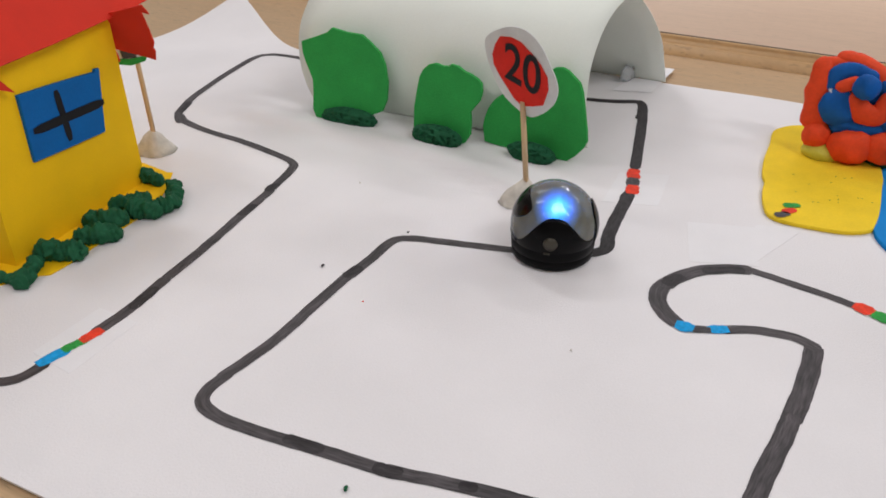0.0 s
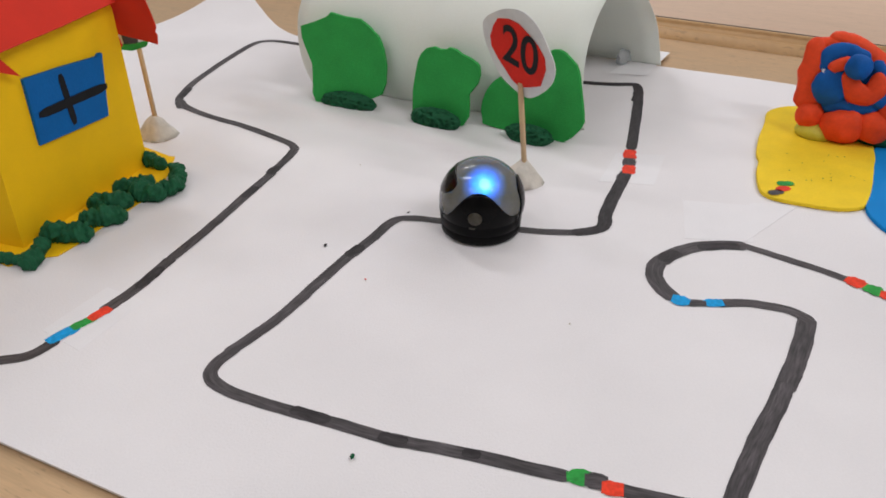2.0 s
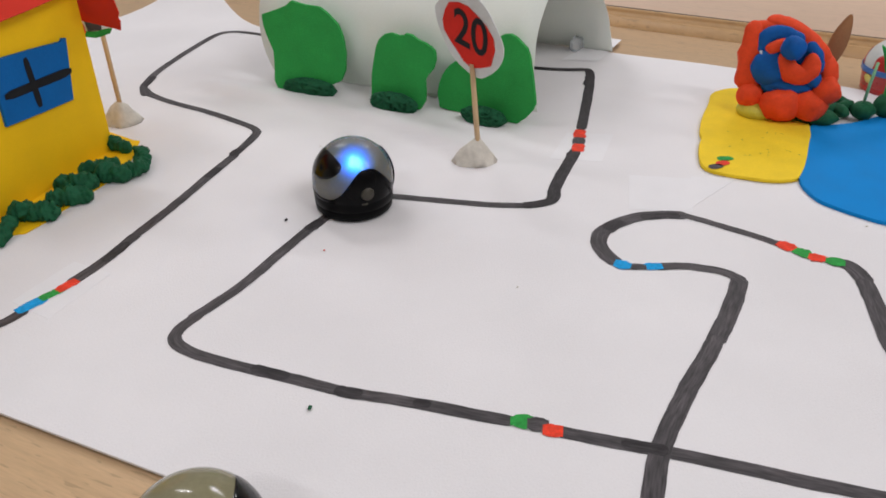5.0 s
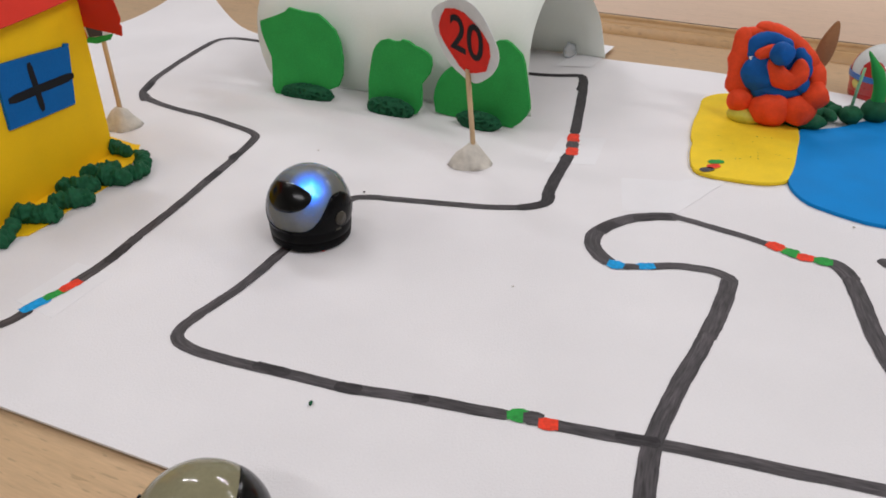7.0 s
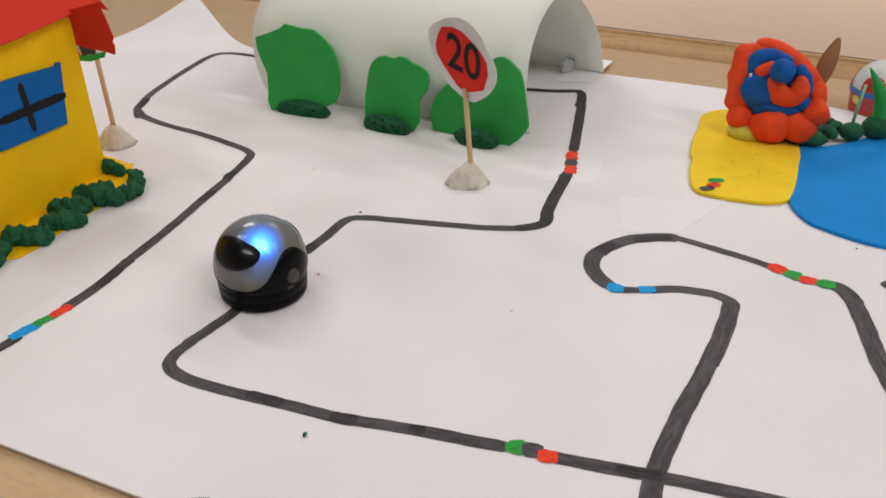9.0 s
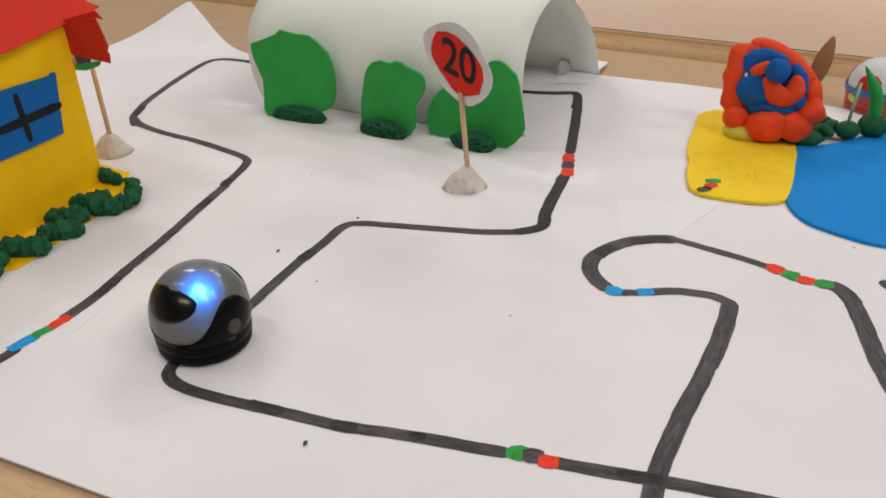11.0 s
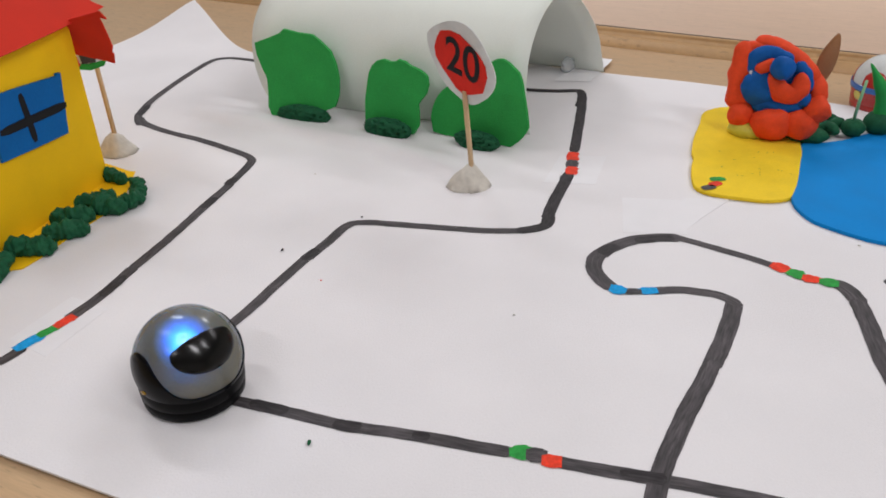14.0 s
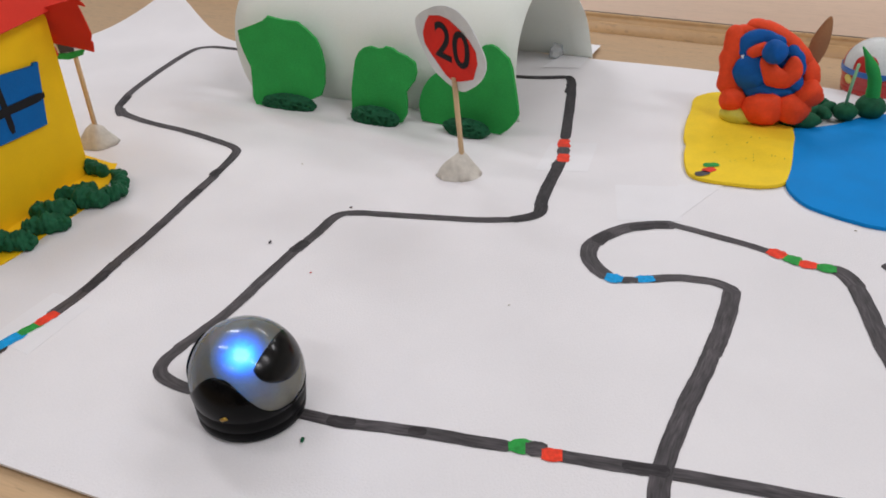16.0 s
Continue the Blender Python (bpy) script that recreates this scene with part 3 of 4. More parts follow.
def signs():
    s = thing("speed_sign", "red paper speed sign 20 on a wooden skewer in grey clay", "sign", pose(0.034, 0.3195, 0.0001))
    clay_foot(10, 8, 11, 4, s)
    part("skewer", tube([(1.5 * MM, 0, 4 * MM), (-2.0 * MM, 0.4 * MM, 45 * MM)], 1.15 * MM, 12), STICK, s)
    e, n = Vector((0.62, -0.70, -0.36)).normalized(), Vector((-148, -104, -28)).normalized()
    face = Matrix.Translation((-0.0030, -0.0004, 0.0565)) @ Matrix((e, n.cross(e).normalized(), e.cross(n.cross(e).normalized()))).transposed().to_4x4()
    rim = [(-22.3, 1.0), (-20.8, 5.6), (-17.1, 10.3), (-11.6, 15.6), (-5.3, 19.3), (0.7, 20.4), (7.0, 18.6), (12.4, 14.8), (17.4, 10.4), (19.5, 6.0), (19.2, 0.3), (16.3, -6.6), (10.8, -14.0), (5.8, -16.2), (1.3, -16.6), (-5.5, -16.1), (-10.5, -14.0), (-15.1, -10), (-19.8, -4.9)]
    plate = part("plate", slab([p.to_tuple() for p in spline([(x * MM, y * MM, 0) for x, y in rim], 3, True)], 0.0004, face), PLATE, s, "white paper plate under clear tape, unevenly cut", smooth=False)
    octagon = [(-14.6, 9.0), (-9, 12.6), (-3.5, 14.0), (2.3, 13.2), (8.6, 11.6), (13.0, 8.9), (15, 4.1), (14.4, -4.5), (9.6, -8.9), (4.3, -13.0), (-0.8, -12.7), (-5.6, -10.4), (-10.8, -8.1), (-15.2, -5.2), (-16.8, -1.2), (-16.2, 4.2)]
    part("red_octagon", slab(flat(octagon), 0.0003, face @ Matrix.Translation((0, 0, 0.0004))), SIGN_RED, plate, "red scissor-cut octagon", smooth=False)
    cu = bpy.data.curves.new("number", "FONT")
    cu.body, cu.size, cu.align_x, cu.align_y, cu.extrude, cu.offset = "20", 0.0200, "CENTER", "CENTER", 0.00008, 0.00024
    tx = new("number", cu)
    tx.data.materials.append(PEN)
    tx.matrix_basis = face @ pose(0.0006, 0.0027, 0.00085, 0, 0, 13) @ Matrix.Diagonal((1.06, 1.16, 1, 1))
    tx.parent = plate
    tagged(tx, "black hand-drawn number 20")
    g = thing("small_sign", "small green-edged paper sign on a wooden skewer in grey clay", "sign", pose(-0.1385, 0.3745, 0.0001))
    clay_foot(10.3, 8.5, 10, 9, g)
    part("skewer", tube([(0.5 * MM, 0, 4 * MM), (-1.5 * MM, 0.3 * MM, 58 * MM)], 1.15 * MM, 12), STICK, g)
    back = pose(-0.0035, -0.0016, 0.0515, 90, 0, 20)
    p2 = part("plate", slab(flat([(8 * math.cos(k * math.tau / 24), 8 * math.sin(k * math.tau / 24)) for k in range(24)]), 0.0004, back), SLIP, g, smooth=False)
    part("green_band", slab(flat([(-8, -4.5), (-6.5, -7.2), (0, -8.6), (6.5, -7.2), (8, -4.5), (0, -5.5)]), 0.0003, back @ Matrix.Translation((0, 0, 0.0004))), INK_G, p2, "green marker band", smooth=False)
    part("dark_symbol", slab(flat([(-3, -5), (3, -5), (4, 2), (-4, 2)]), 0.0003, back @ Matrix.Translation((0, 0, 0.0008))), INK, p2, "dark marker drawing", smooth=False)


# ---------------------------------------------------------------- tunnel and bushes
ARCH = [(0, 0), (-5, 12), (-7.5, 26), (-5, 42), (5, 55), (19, 62.5), (35, 65), (50, 61.5), (63, 54), (78, 43), (94, 28), (104, 12), (111, 0)]


def tunnel():
    cross, along, start = Vector((0.535, 0.845, 0)), Vector((-0.902, 0.432, 0)), Vector((0.070, 0.3755, 0.0004))
    prof = spline([(s * MM, z * MM, 0) for s, z in ARCH], 5)
    bm = bmesh.new()
    length, n = 0.157, 14
    rows = []
    for i in range(n + 1):
        k = i / n
        rows.append([bm.verts.new(start + along * (length * k) + cross * (q.x + 0.0006 * math.sin(k * 9 + q.y * 60)) + Vector((0, 0, q.y))) for q in prof])
    for a, b in zip(rows, rows[1:]):
        for j in range(len(a) - 1):
            bm.faces.new((a[j], a[j + 1], b[j + 1], b[j]))
    ob = part("paper_tunnel", bm, TUBE)
    part("tape_crumple", blob(5 * MM, 1.6 * MM, 4.6 * MM, 0.55, 2.6, 3, pose(0.107, 0.471, 0.0046, 0, 0, 30)), TAPE, ob, "crumpled clear tape holding the paper down")
    so = ob.modifiers.new("thickness", "SOLIDIFY")
    so.thickness = 0.0005
    tagged(ob, "pale grey-green paper bent into a road tunnel", "tunnel")


def bush(origin, along, outline, mound, seed, lean):
    b = thing("foam_bush", "green foam bush standing in dark green clay before the tunnel", "bush", wall_pose(origin, along), "bushes along the tunnel")
    part("foam_cutout", slab(flat(outline), 0.002, pose(0, 0, 0, lean), 0.0002), GREEN, b, smooth=False)
    x, out, rx, rz, depth = mound
    part("clay_mound", blob(rx * MM, rz * MM, depth * MM, 0.08, 1.5, seed, pose(x * MM, rz * 0.62 * MM, out * MM), 5, None, 1.3), CLAY_G, b, "dark green clay poked full of holes")


def bushes():
    bush((-0.0685, 0.4185, 0.0), (35, -13, 0), [(3, 0.5), (1.2, 5), (1.8, 11), (1.9, 20.7), (-1.2, 28), (-3.2, 34), (-3.6, 39.6), (4.4, 42.6), (11, 45.4), (13.8, 47.9), (21.5, 46.5), (30.1, 46.0), (34.6, 42.9), (40.0, 38.0), (42.5, 32.0), (43.9, 23.9), (43.3, 14.6), (40.9, 8.6), (34.8, 5.6), (24, 0.4), (12, 0.2)], (23.2, 2.6, 15.5, 5.4, 5), 1, -4)
    bush((-0.0165, 0.396, 0.0), (28, -14, 0), [(2.9, 0.3), (3.0, 14.7), (4.5, 24.0), (5.7, 30.2), (7.6, 34.0), (10.3, 36.6), (14.2, 37.8), (18.0, 37.0), (21.1, 37.4), (22.4, 38.5), (26.2, 38.0), (29.3, 36.1), (33.0, 35.1), (36.7, 33.3), (38.6, 31.5), (39.1, 27.2), (37.9, 22.7), (35.3, 19.3), (33.4, 16.6), (33.9, 11.6), (33.8, 5.5), (30.9, 0.6), (20, 0.2)], (18, 6, 13.8, 6.0, 5), 2, -4)
    bush((0.0225, 0.384, 0.0), (40, -24, 0), [(-1.2, 0.8), (-2.7, 8.2), (-2.0, 13.0), (-0.3, 17.8), (1.7, 21.1), (3.9, 23.8), (8, 27), (14, 24.5), (22, 36), (32.3, 42.9), (35.9, 43.5), (38.9, 42.4), (41.9, 40.1), (44.9, 37.8), (46.6, 33.9), (48.6, 25.7), (50.7, 15.9), (51.3, 11.6), (49.7, 7.8), (46.3, 3.4), (42.4, 0.3), (25, 0.2), (5, 0.2)], (27, 8, 12.5, 5.2, 5), 3, -4)


# ---------------------------------------------------------------- beach, pond and flower
def beach():
    out = spline([(x * MM, y * MM, 0) for x, y in [(181.5, 400.5), (174.4, 399.3), (165.7, 393.2), (159.2, 378.5), (150.2, 360.2), (144, 343.8), (142.6, 336.3), (138.6, 327.2), (134.5, 312.8), (134.3, 304.2), (139.8, 298.6), (148.5, 294.5), (159.6, 290.6), (169.6, 291.5), (174.7, 297), (181.9, 309.3), (191, 327.9), (198, 343), (204, 370), (196, 399)]], 3, True)
    ob = tagged(part("beach_foam", slab(out, 0.0016, Matrix.Translation((0, 0, 0.0003)), 0.0003), YELLOW_FOAM, smooth=False), "yellow foam beach with pen marks and dark specks", "foam sheet")
    for pts, m_, lab in (([(136, 303), (142.5, 305.5)], INK, "black pen mark"), ([(140.3, 306.2), (146.4, 308.6)], INK_R, "red pen mark"), ([(142.4, 312), (149.6, 312.4)], INK_G, "green pen mark")):
        part("pen_mark", ribbon(pts, 4.0, 0.0022, 0.5), m_, ob, lab, smooth=False)
    rng = random.Random(4)
    for i in range(16):
        x, y = rng.uniform(150, 185), rng.uniform(312, 345)
        part("speck", blob(0.35 * MM, 0.25 * MM, 0.1 * MM, 0.2, 2, i, pose(x * MM, y * MM, 0.0020), 1), CLAY_G, ob)
    out = spline([(x * MM, y * MM, 0) for x, y in [(200, 348), (188, 323), (178, 304), (172.3, 294), (170.2, 284.6), (171.5, 273), (176.5, 265.5), (183, 258.5), (190.5, 252.5), (205, 247), (230, 245), (262, 252), (292, 285), (285, 340), (252, 361), (238.5, 358.2), (223.4, 351.5), (207, 348.5)]], 5, True)
    tagged(part("pond_foam", slab(out, 0.0016, Matrix.Translation((0, 0, 0.0001)), 0.0003), POND, smooth=False), "blue foam pond with a rounded cut edge", "foam sheet")


def flower():
    f = thing("clay_flower", "red and blue modelling-clay rose on a yellow clay foot", "flower", wall_pose((0.1855, 0.3605, 0.001), (0.8976, -0.4408, 0)))
    # courses of flattened clay rolls: points across, height, outwards; half widths; flatness
    red = [([(-16.2, 49.5, -3), (-15.2, 37, -1), (-14.2, 24, 0), (-14, 13.5, 0)], (3.4, 5.2, 5.8, 5.4), 0.7), ([(-18.5, 11.5, 2), (-12, 11, 3), (-5.6, 10.6, 2)], 5.8, 0.9),
           ([(-7.2, 7.4, 4), (2.3, 8, 6), (13, 8.6, 4)], (6.8, 7.2, 6.8), 0.85), ([(7.4, 9.2, 3), (16.8, 10.4, 4), (24.6, 11.4, 1)], 6.2, 0.9), ([(17.2, 24, 1), (21.5, 18.9, 3), (25, 13, 1)], (5.0, 6.0, 5.4), 0.9),
           ([(16.6, 37, -4), (20.9, 30.2, -2), (22.2, 22, -2)], 3.6, 1.2), ([(-11.5, 50.3, -6), (-1.2, 48.9, -5), (6, 45.2, -4), (13.5, 39.2, -3), (20, 32.5, -3)], (3.0, 3.5, 3.8, 3.8, 3.2), 1.2),
           ([(-18, 44.6, -5), (-9.9, 47, -4), (-2, 45.6, -3)], 2.9, 1.2), ([(-8.5, 34.2, 3), (-4, 37.4, 4), (1, 39, 4)], 2.6, 1.1),
           ([(-0.6, 35, 4), (1.4, 29.5, 5), (5, 25.4, 5), (9.2, 24.8, 5), (12.6, 28, 4.5), (12.4, 36, 4)], (3.0, 3.8, 4.4, 4.4, 3.8, 2.4), 0.8)]
    blue = [([(-10.2, 33, 0), (-9.4, 40.5, 0), (-5, 43.6, 0), (1, 43.2, 0), (7.5, 40.4, 0)], (3.0, 3.8, 3.6, 3.4, 2.8), 0.9), ([(9.5, 41.5, 0), (14.3, 35, 0), (16.8, 27, 0)], (2.6, 3.0, 2.6), 1.1), ([(11.5, 23, 3), (18.5, 24.6, 3)], 3.7, 0.9),
            ([(-6.0, 35.5, 3.5), (-5.6, 26.5, 4.2), (-4.2, 17.2, 3)], (5.4, 6.9, 6.6), 0.6), ([(-8, 18.6, 2), (5, 18.5, 3), (16, 19.8, 2)], (4.2, 3.6, 3.0), 0.9), ([(-1.6, 33.6, 7.5), (3.8, 36.2, 9), (9.2, 38.4, 7.5)], (3.6, 5.2, 4.4), 0.85)]
    def seated(line):
        return [(x, y + (z - 4) * 0.45, z) for x, y, z in line]

    def fuller(wide):
        return [w * 1.14 for w in wide] if isinstance(wide, tuple) else wide * 1.14

    for i, (line, wide, flatness) in enumerate(red):
        line, wide = seated(line), fuller(wide)
        part("red_petal", roll(line, wide, flatness * 0.8, i + 20, 0.0, 0.11, 22), CLAY_R, f, "red clay petal")
    for i, (line, wide, flatness) in enumerate(blue):
        line, wide = seated(line), fuller(wide)
        part("blue_petal", roll(line, wide, flatness * 0.8, i + 50, 0.0, 0.11, 22), CLAY_B, f, "blue clay petal")
    part("back_petal", blob(19 * MM, 19 * MM, 5 * MM, 0.05, 1.2, 5, pose(2.5 * MM, 0.0245, -0.004)), CLAY_B, f, "blue clay backing between the petals")
    for x, y in ((-10.2, 33), (-12.1, 23.3), (4.4, 21.8)):
        part("white_core", blob(1.3 * MM, 1.0 * MM, 3 * MM, 0.3, 2, 3, pose(x * MM, y * MM, 0.0022), 2), SLIP, f, "white core showing between petals")
    part("clay_foot", blob(9 * MM, 5 * MM, 7 * MM, 0.1, 1.3, 77, pose(-8 * MM, 3.5 * MM, 2 * MM)), CLAY_Y, f, "yellow-green clay foot")
    leaf = spline([(x * MM, y * MM, 0) for x, y in [(-1.5, 0), (-4.2, 8), (-3.2, 17), (1.8, 26.5), (4.0, 22), (4.2, 12), (1.8, 4)]], 4, True)
    part("leaf", slab(leaf, 0.0016, pose(21.6 * MM, 24 * MM, -14 * MM, -6, 10, -4), 0.0003), BROWN, f, "pointed brown foam leaf")
    part("stem", tube([(16 * MM, 4 * MM, -10 * MM), (19 * MM, 20 * MM, -14 * MM), (22 * MM, 36 * MM, -14.5 * MM)], 0.8 * MM, 8), BROWN, f)
    for k, (x, y, rx, ry, rz) in enumerate([(0.2035, 0.3535, 11, 6, 4.5), ]):
        ob = part("clay_lump", blob(rx * MM, ry * MM, rz * MM, 0.1, 1.3, 80 + k, pose(x, y, 0.0045, 0, 0, -26)), CLAY_G)
        tagged(ob, "flat dark green clay lump beside the flower", "clay")
    t = thing("clay_sprig", "small twisted sprig of dark green clay by the pond", "clay", pose(0.2190, 0.3615, 0.0017))
    for k, (x, y, z, rx, ry, turn) in enumerate([(-4, 0, 3, 5, 3, 35), (4, 1, 4, 6, 2.6, 25), (0, -2, 3, 3.4, 6, 10), (2, 4, 5, 5, 2.4, -30)]):
        part("clay_leaf", blob(rx * MM, ry * MM, 3.2 * MM, 0.12, 1.4, 90 + k, pose(x * MM, y * MM, z * MM, 0, 0, turn)), CLAY_G, t)
    for k, (x, y, r, blade) in enumerate([(0.2295, 0.3575, 5.8, 0), (0.2435, 0.3600, 7.4, 1), (0.270, 0.353, 6, 2)]):
        r_ = thing("reed", "green paper reed stuck in a dark green clay lump", "reed", pose(x, y, 0.0017), "reeds by the pond")
        part("clay_foot", blob(r * MM, r * MM, r * 0.8 * MM, 0.1, 1.3, 100 + k, pose(0, 0, r * 0.62 * MM)), CLAY_G, r_)
        if blade == 0:
            part("stalk", tube([(-0.5 * MM, 0, 7 * MM), (0.2 * MM, 0, 17 * MM), (1.4 * MM, 0, 28 * MM)], [0.8 * MM, 0.8 * MM, 0.7 * MM], 8), PALE_GREEN, r_, "pale green straw stalk")
        else:
            part("blade", tube(spline([(0, 0, 6 * MM), (-1 * MM, 0, 18 * MM), (-5 * MM, 1 * MM, 27 * MM), (-10 * MM, 2 * MM, 35 * MM)], 4), [3.4 * MM] * 5 + [3.0 * MM] * 3 + [2.4 * MM, 1.8 * MM, 1.2 * MM, 0.8 * MM, 0.3 * MM], 8), GREEN, r_)


# ---------------------------------------------------------------- robots
R0 = 16.3 * MM
RC = 12.9 * MM


def on_ball(az, el, r):
    a, e = radians(az), radians(el)
    return Vector((r * math.cos(e) * math.cos(a), r * math.cos(e) * math.sin(a), RC + r * math.sin(e)))


def rim_height(az):
    """How high the black lower shell climbs, in degrees above the ball's middle."""
    a = (az + 180) % 360 - 180
    lift = sum(math.exp(-abs((a - c) / 36) ** 2.6) for c in (90, -90))
    return -12 + 45 * lift + 8 * math.exp(-((abs(a) - 180) / 40) ** 2)


def patch(low, high, az0, az1, r, na=60, ne=14, lip=0.02):
    bm = bmesh.new()
    grid = []
    for i in range(na + 1):
        az = az0 + (az1 - az0) * i / na
        lo, hi = low(az), high(az)
        grid.append([bm.verts.new(on_ball(az, lo + (hi - lo) * j / ne, r)) for j in range(ne + 1)])
    for a, b in zip(grid, grid[1:]):
        for j in range(ne):
            bm.faces.new((a[j], b[j], b[j + 1], a[j + 1]))
    bmesh.ops.remove_doubles(bm, verts=bm.verts[:], dist=1e-7)
    ext = bmesh.ops.extrude_face_region(bm, geom=bm.faces[:])
    for v in (g for g in ext["geom"] if isinstance(g, bmesh.types.BMVert)):
        c = Vector((0, 0, RC))
        v.co = c + (v.co - c) * (1 + lip)
    return bm


def robot(name, label, m, dome, base, shell, visor, lit):
    """A dome-shaped line-following robot; its front looks along +x."""
    r = thing(name, label, "toy robot", m)
    part("base", lathe([(13.4 * MM, 0.3 * MM), (14.8 * MM, 0.4 * MM), (15.4 * MM, 1.0 * MM), (15.75 * MM, 4.1 * MM), (15.6 * MM, 4.25 * MM), (15.78 * MM, 4.4 * MM), (15.92 * MM, 6.5 * MM), (15.94 * MM, 8.0 * MM), (15.7 * MM, 8.9 * MM), (13 * MM, 9.1 * MM)]), base, r)
    for s in (-1, 1):
        part("wheel", lathe([(1.0 * MM, -1.2 * MM), (4 * MM, -1.2 * MM), (4.2 * MM, 0), (4 * MM, 1.2 * MM), (1.0 * MM, 1.2 * MM)], 24), RUBBER, r).matrix_basis = pose(0, s * 9 * MM, 4.3 * MM, 90)
    prof = [(R0 * math.cos(radians(e)), RC + R0 * math.sin(radians(e))) for e in range(-28, 90, 4)] + [(0.2 * MM, RC + R0)]
    part("dome", lathe(prof), dome, r, "smoky half-clear plastic dome")
    part("inner_deck", lathe([(13.8 * MM, 7 * MM), (14.4 * MM, 8 * MM), (14.2 * MM, 9 * MM), (6 * MM, 10 * MM)], 40), INNER, r)
    sh = part("lower_shell", patch(lambda a: -25, rim_height, -180, 180, R0 * 1.005, 144, 12, 0.014), shell, r, "black shell rising to an arch on each side")
    part("visor", patch(lambda a: 38.5 - 24 * max(0, 1 - abs(a / 49) ** 2.1) ** 0.55, lambda a: 38.5 + 16.5 * max(0, 1 - (a / 49) ** 2) ** 0.72, -49, 49, R0 * 1.001, 48, 12, 0.006), visor, r, "glossy black eye-shaped visor")
    part("rear_spine", patch(lambda a: -25, lambda a: 37 - 12 * abs((a - 180) / 22) ** 3, 158, 202, R0 * 1.004, 16, 16, 0.028), shell, r, "black spine up the back of the dome")
    for s in (-1, 1):
        if s < 0:
            part("charging_contact", box(0, 0, 0, 2.2 * MM, 0.4 * MM, 1.2 * MM, 0, Matrix.Translation(on_ball(-86, -10, R0 * 1.022)) @ pose(0, 0, 0, 10, -30, 4)), GOLD, sh, "small gold contact")
            continue
        bm = bmesh.new()
        bmesh.ops.create_cone(bm, cap_ends=True, segments=24, radius1=2.7 * MM, radius2=2.5 * MM, depth=0.8 * MM)
        bm.transform(Matrix.Translation(on_ball(90 * s - 4, -1, R0 * 1.022)) @ pose(0, 0, 0, -90 * s, 0, -4) )
        part("side_sensor", bm, LENS, sh, "round olive sensor window")
        part("shell_mark", box(0, 0, 0, 2.4 * MM, 0.3 * MM, 0.9 * MM, 0, Matrix.Translation(on_ball(90 * s - 8, -16, R0 * 1.024)) @ pose(0, 0, 0, 25 * s, 0, -8)), LENS, sh, "small pale moulded mark")
    if lit:
        led = part("led", blob(1.5 * MM, 1.5 * MM, 1.3 * MM, 0, 1, 0, pose(-1.0 * MM, 0, 18.8 * MM), 2), CORE, r, "bright blue light inside the dome")
        for rad, mt in HALO:
            part("led_halo", blob(rad * MM, rad * MM, rad * MM, 0, 1, 0, pose(-1.0 * MM, 0, (18.8 - max(0, rad - 7) * 0.4) * MM), 3), mt, led, "blue glow in the dome")
    return r


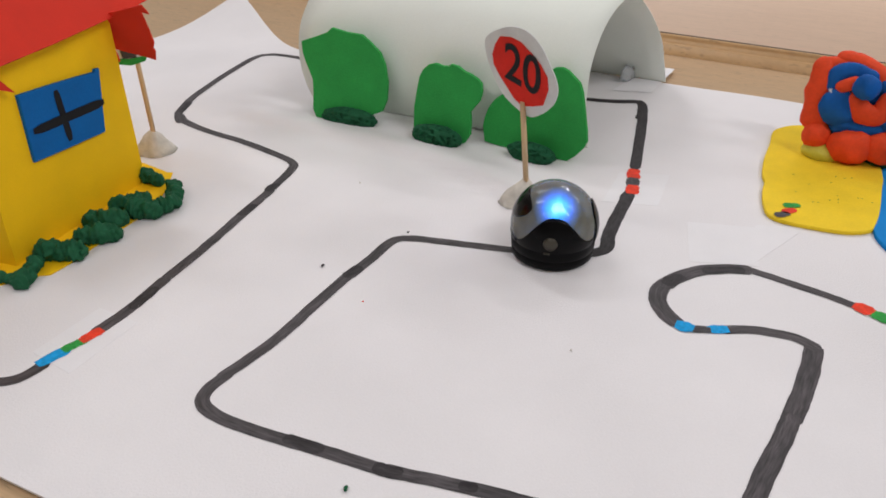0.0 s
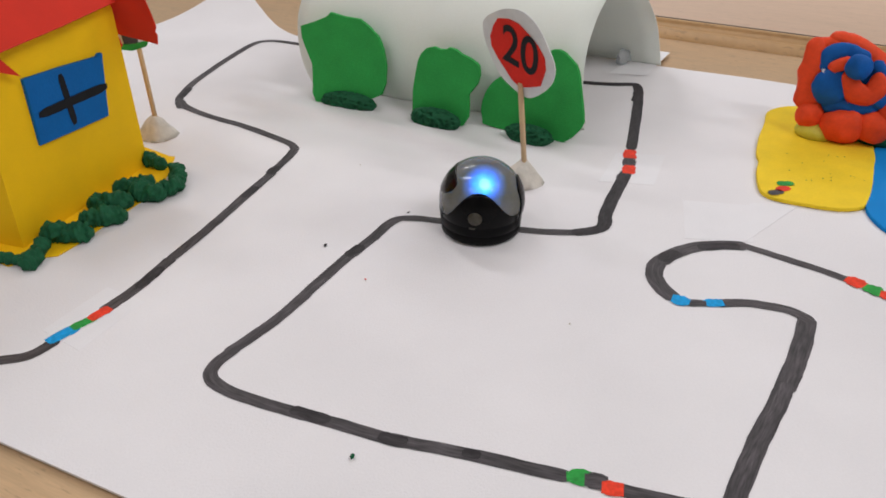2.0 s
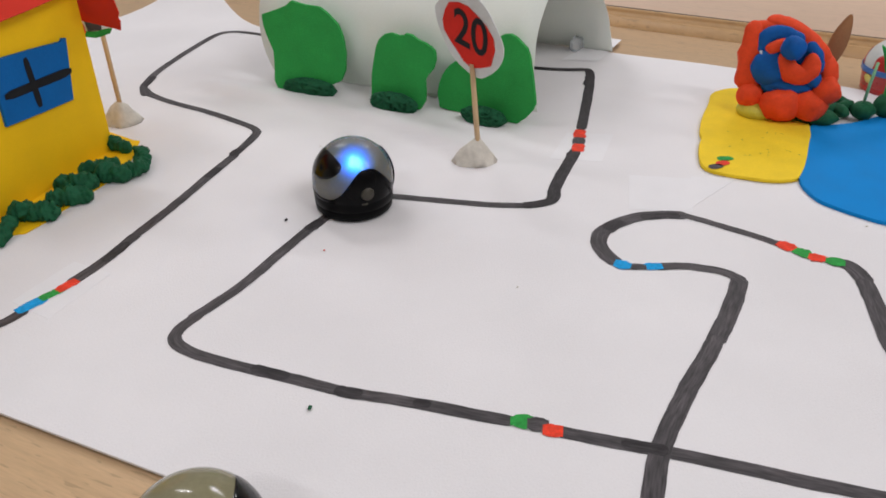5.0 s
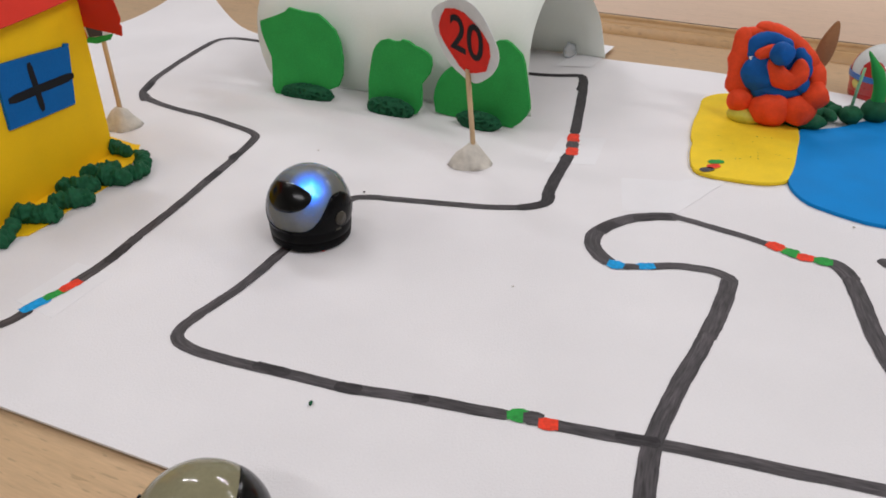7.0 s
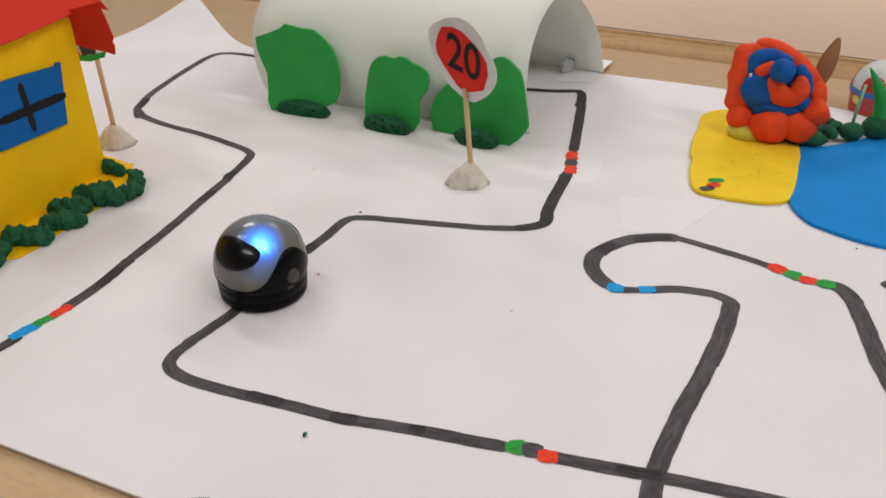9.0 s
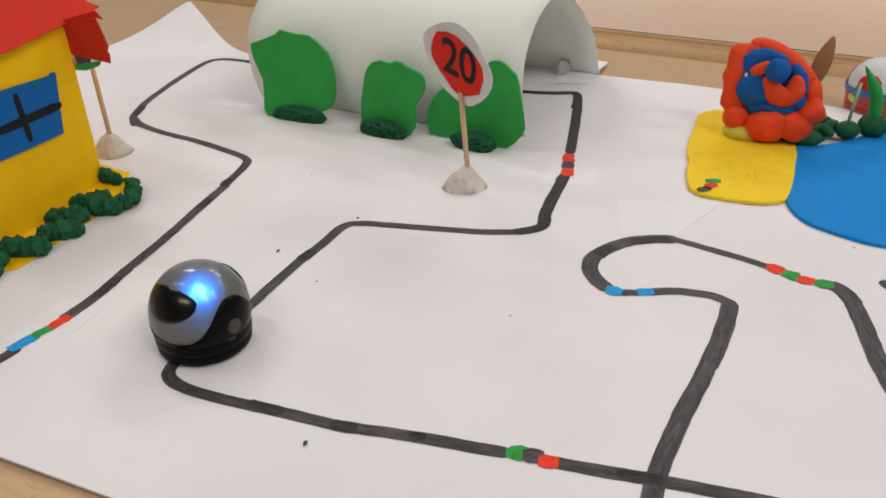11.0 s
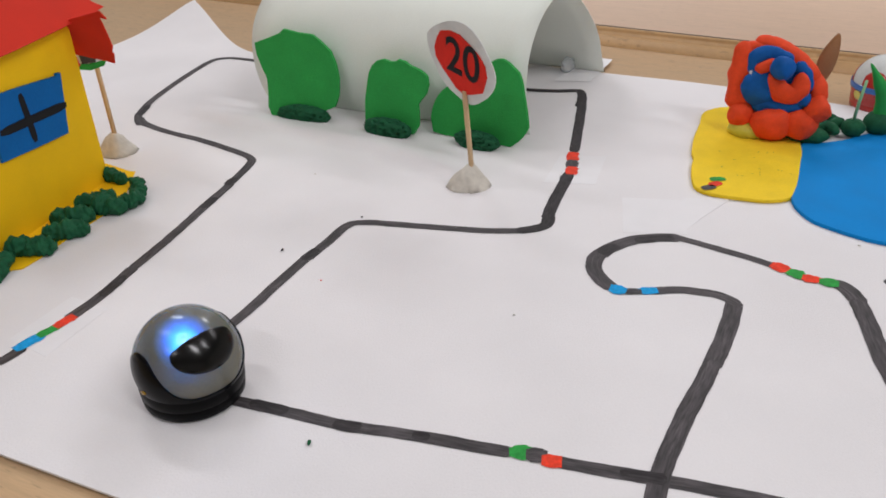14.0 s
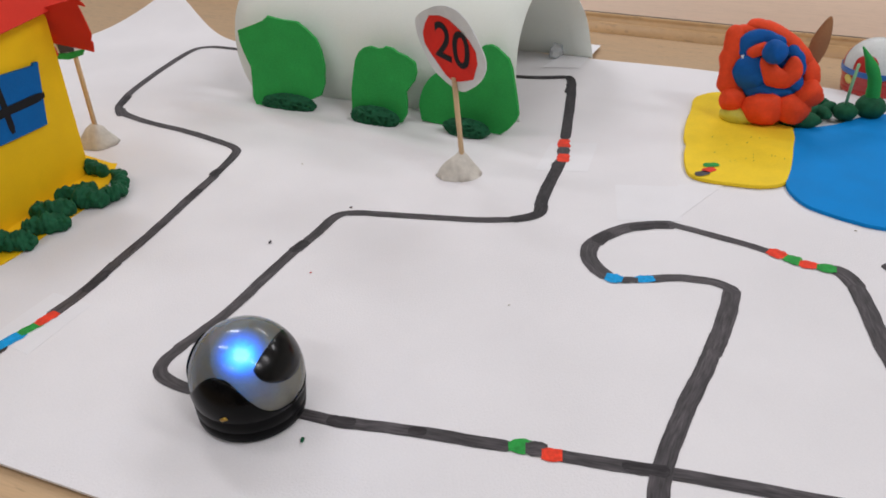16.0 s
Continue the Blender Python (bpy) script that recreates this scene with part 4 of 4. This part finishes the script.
def robots():
    robot("resting_robot", "dome robot with an unlit olive dome, waiting on the table", pose(-0.0440, 0.1015, -0.0010, 0, 0, 2), DOME_OFF, RUBBER, BLACK, VISOR, False)
    s = robot("painted_robot", "dome robot in a red and blue printed skin beyond the pond", pose(0.2665, 0.4, -0.0015, 0, 0, 40), DOME_CLEAR, SKIN_R, SKIN_R, SKIN_B, False)
    part("blue_band", patch(lambda a: -4, lambda a: 6, -180, 180, R0 * 1.03, 96, 4), SKIN_B, s, "blue printed band")
    part("lamp_print", patch(lambda a: -14 - 9 * math.sqrt(max(0, 1 - (a / 9) ** 2)), lambda a: -14 + 9 * math.sqrt(max(0, 1 - (a / 9) ** 2)), -9, 9, R0 * 1.035, 16, 6), SKIN_Y, s, "yellow printed lamp").rotation_euler = (0, 0, radians(152))
    return robot("line_robot", "black dome robot with a glowing blue light, following the marker line", pose(0, 0, 0.0004), DOME, RUBBER, BLACK, VISOR, True)


def crumbs():
    for i, (x, y, r, m_) in enumerate([(-28, 244, 0.35, INK_R), (41, 216, 0.4, CLAY_W), (-25.5, 157.2, 0.8, CLAY_G), (-37, 338, 0.45, CLAY_W), (182, 252, 0.5, CLAY_W), (-14, 293, 0.5, INK), (-45, 267.8, 0.7, INK)]):
        ob = part("crumb", blob(r * 1.3 * MM, r * 0.7 * MM, r * 0.6 * MM, 0.35, 1.6, i, pose(x * MM, y * MM, 0.0004 + r * 0.3 * MM, 0, 0, 40 * i), 2), m_)
        tagged(ob, "tiny crumb of dried clay on the paper", "crumb")


# seconds, x, y, heading of the robot that drives
DRIVE = [
    (0.0, 0.0418, 0.2779, 173), (1.5, 0.0217, 0.2797, 173), (2.5, 0.0081, 0.2818, 174), (3.5, -0.0039, 0.2845, 181), (4.5, -0.0149, 0.2823, 195), (5.0, -0.0184, 0.2794, 207),
    (7.5, -0.0373, 0.2512, 235), (8.5, -0.044, 0.2394, 234), (9.0, -0.0468, 0.2341, 233), (11.5, -0.0657, 0.2043, 235), (12.0, -0.0674, 0.1996, 244), (12.5, -0.0686, 0.1952, 261), (13.1, -0.0674, 0.1898, 286),
    (13.5, -0.0658, 0.1865, 300), (14.5, -0.0581, 0.1799, 324), (15.0, -0.0525, 0.1768, 331), (15.5, -0.0468, 0.1748, 336), (16.0, -0.0407, 0.1723, 339),
]

room()
tables()
paper()
slips()
house()
signs()
tunnel()
bushes()
beach()
flower()
LINE_ROBOT = robots()
crumbs()


def motions():
    walk(LINE_ROBOT, [(t, pose(x, y, 0.0004, 0, 0, a)) for t, x, y, a in DRIVE])


motions()
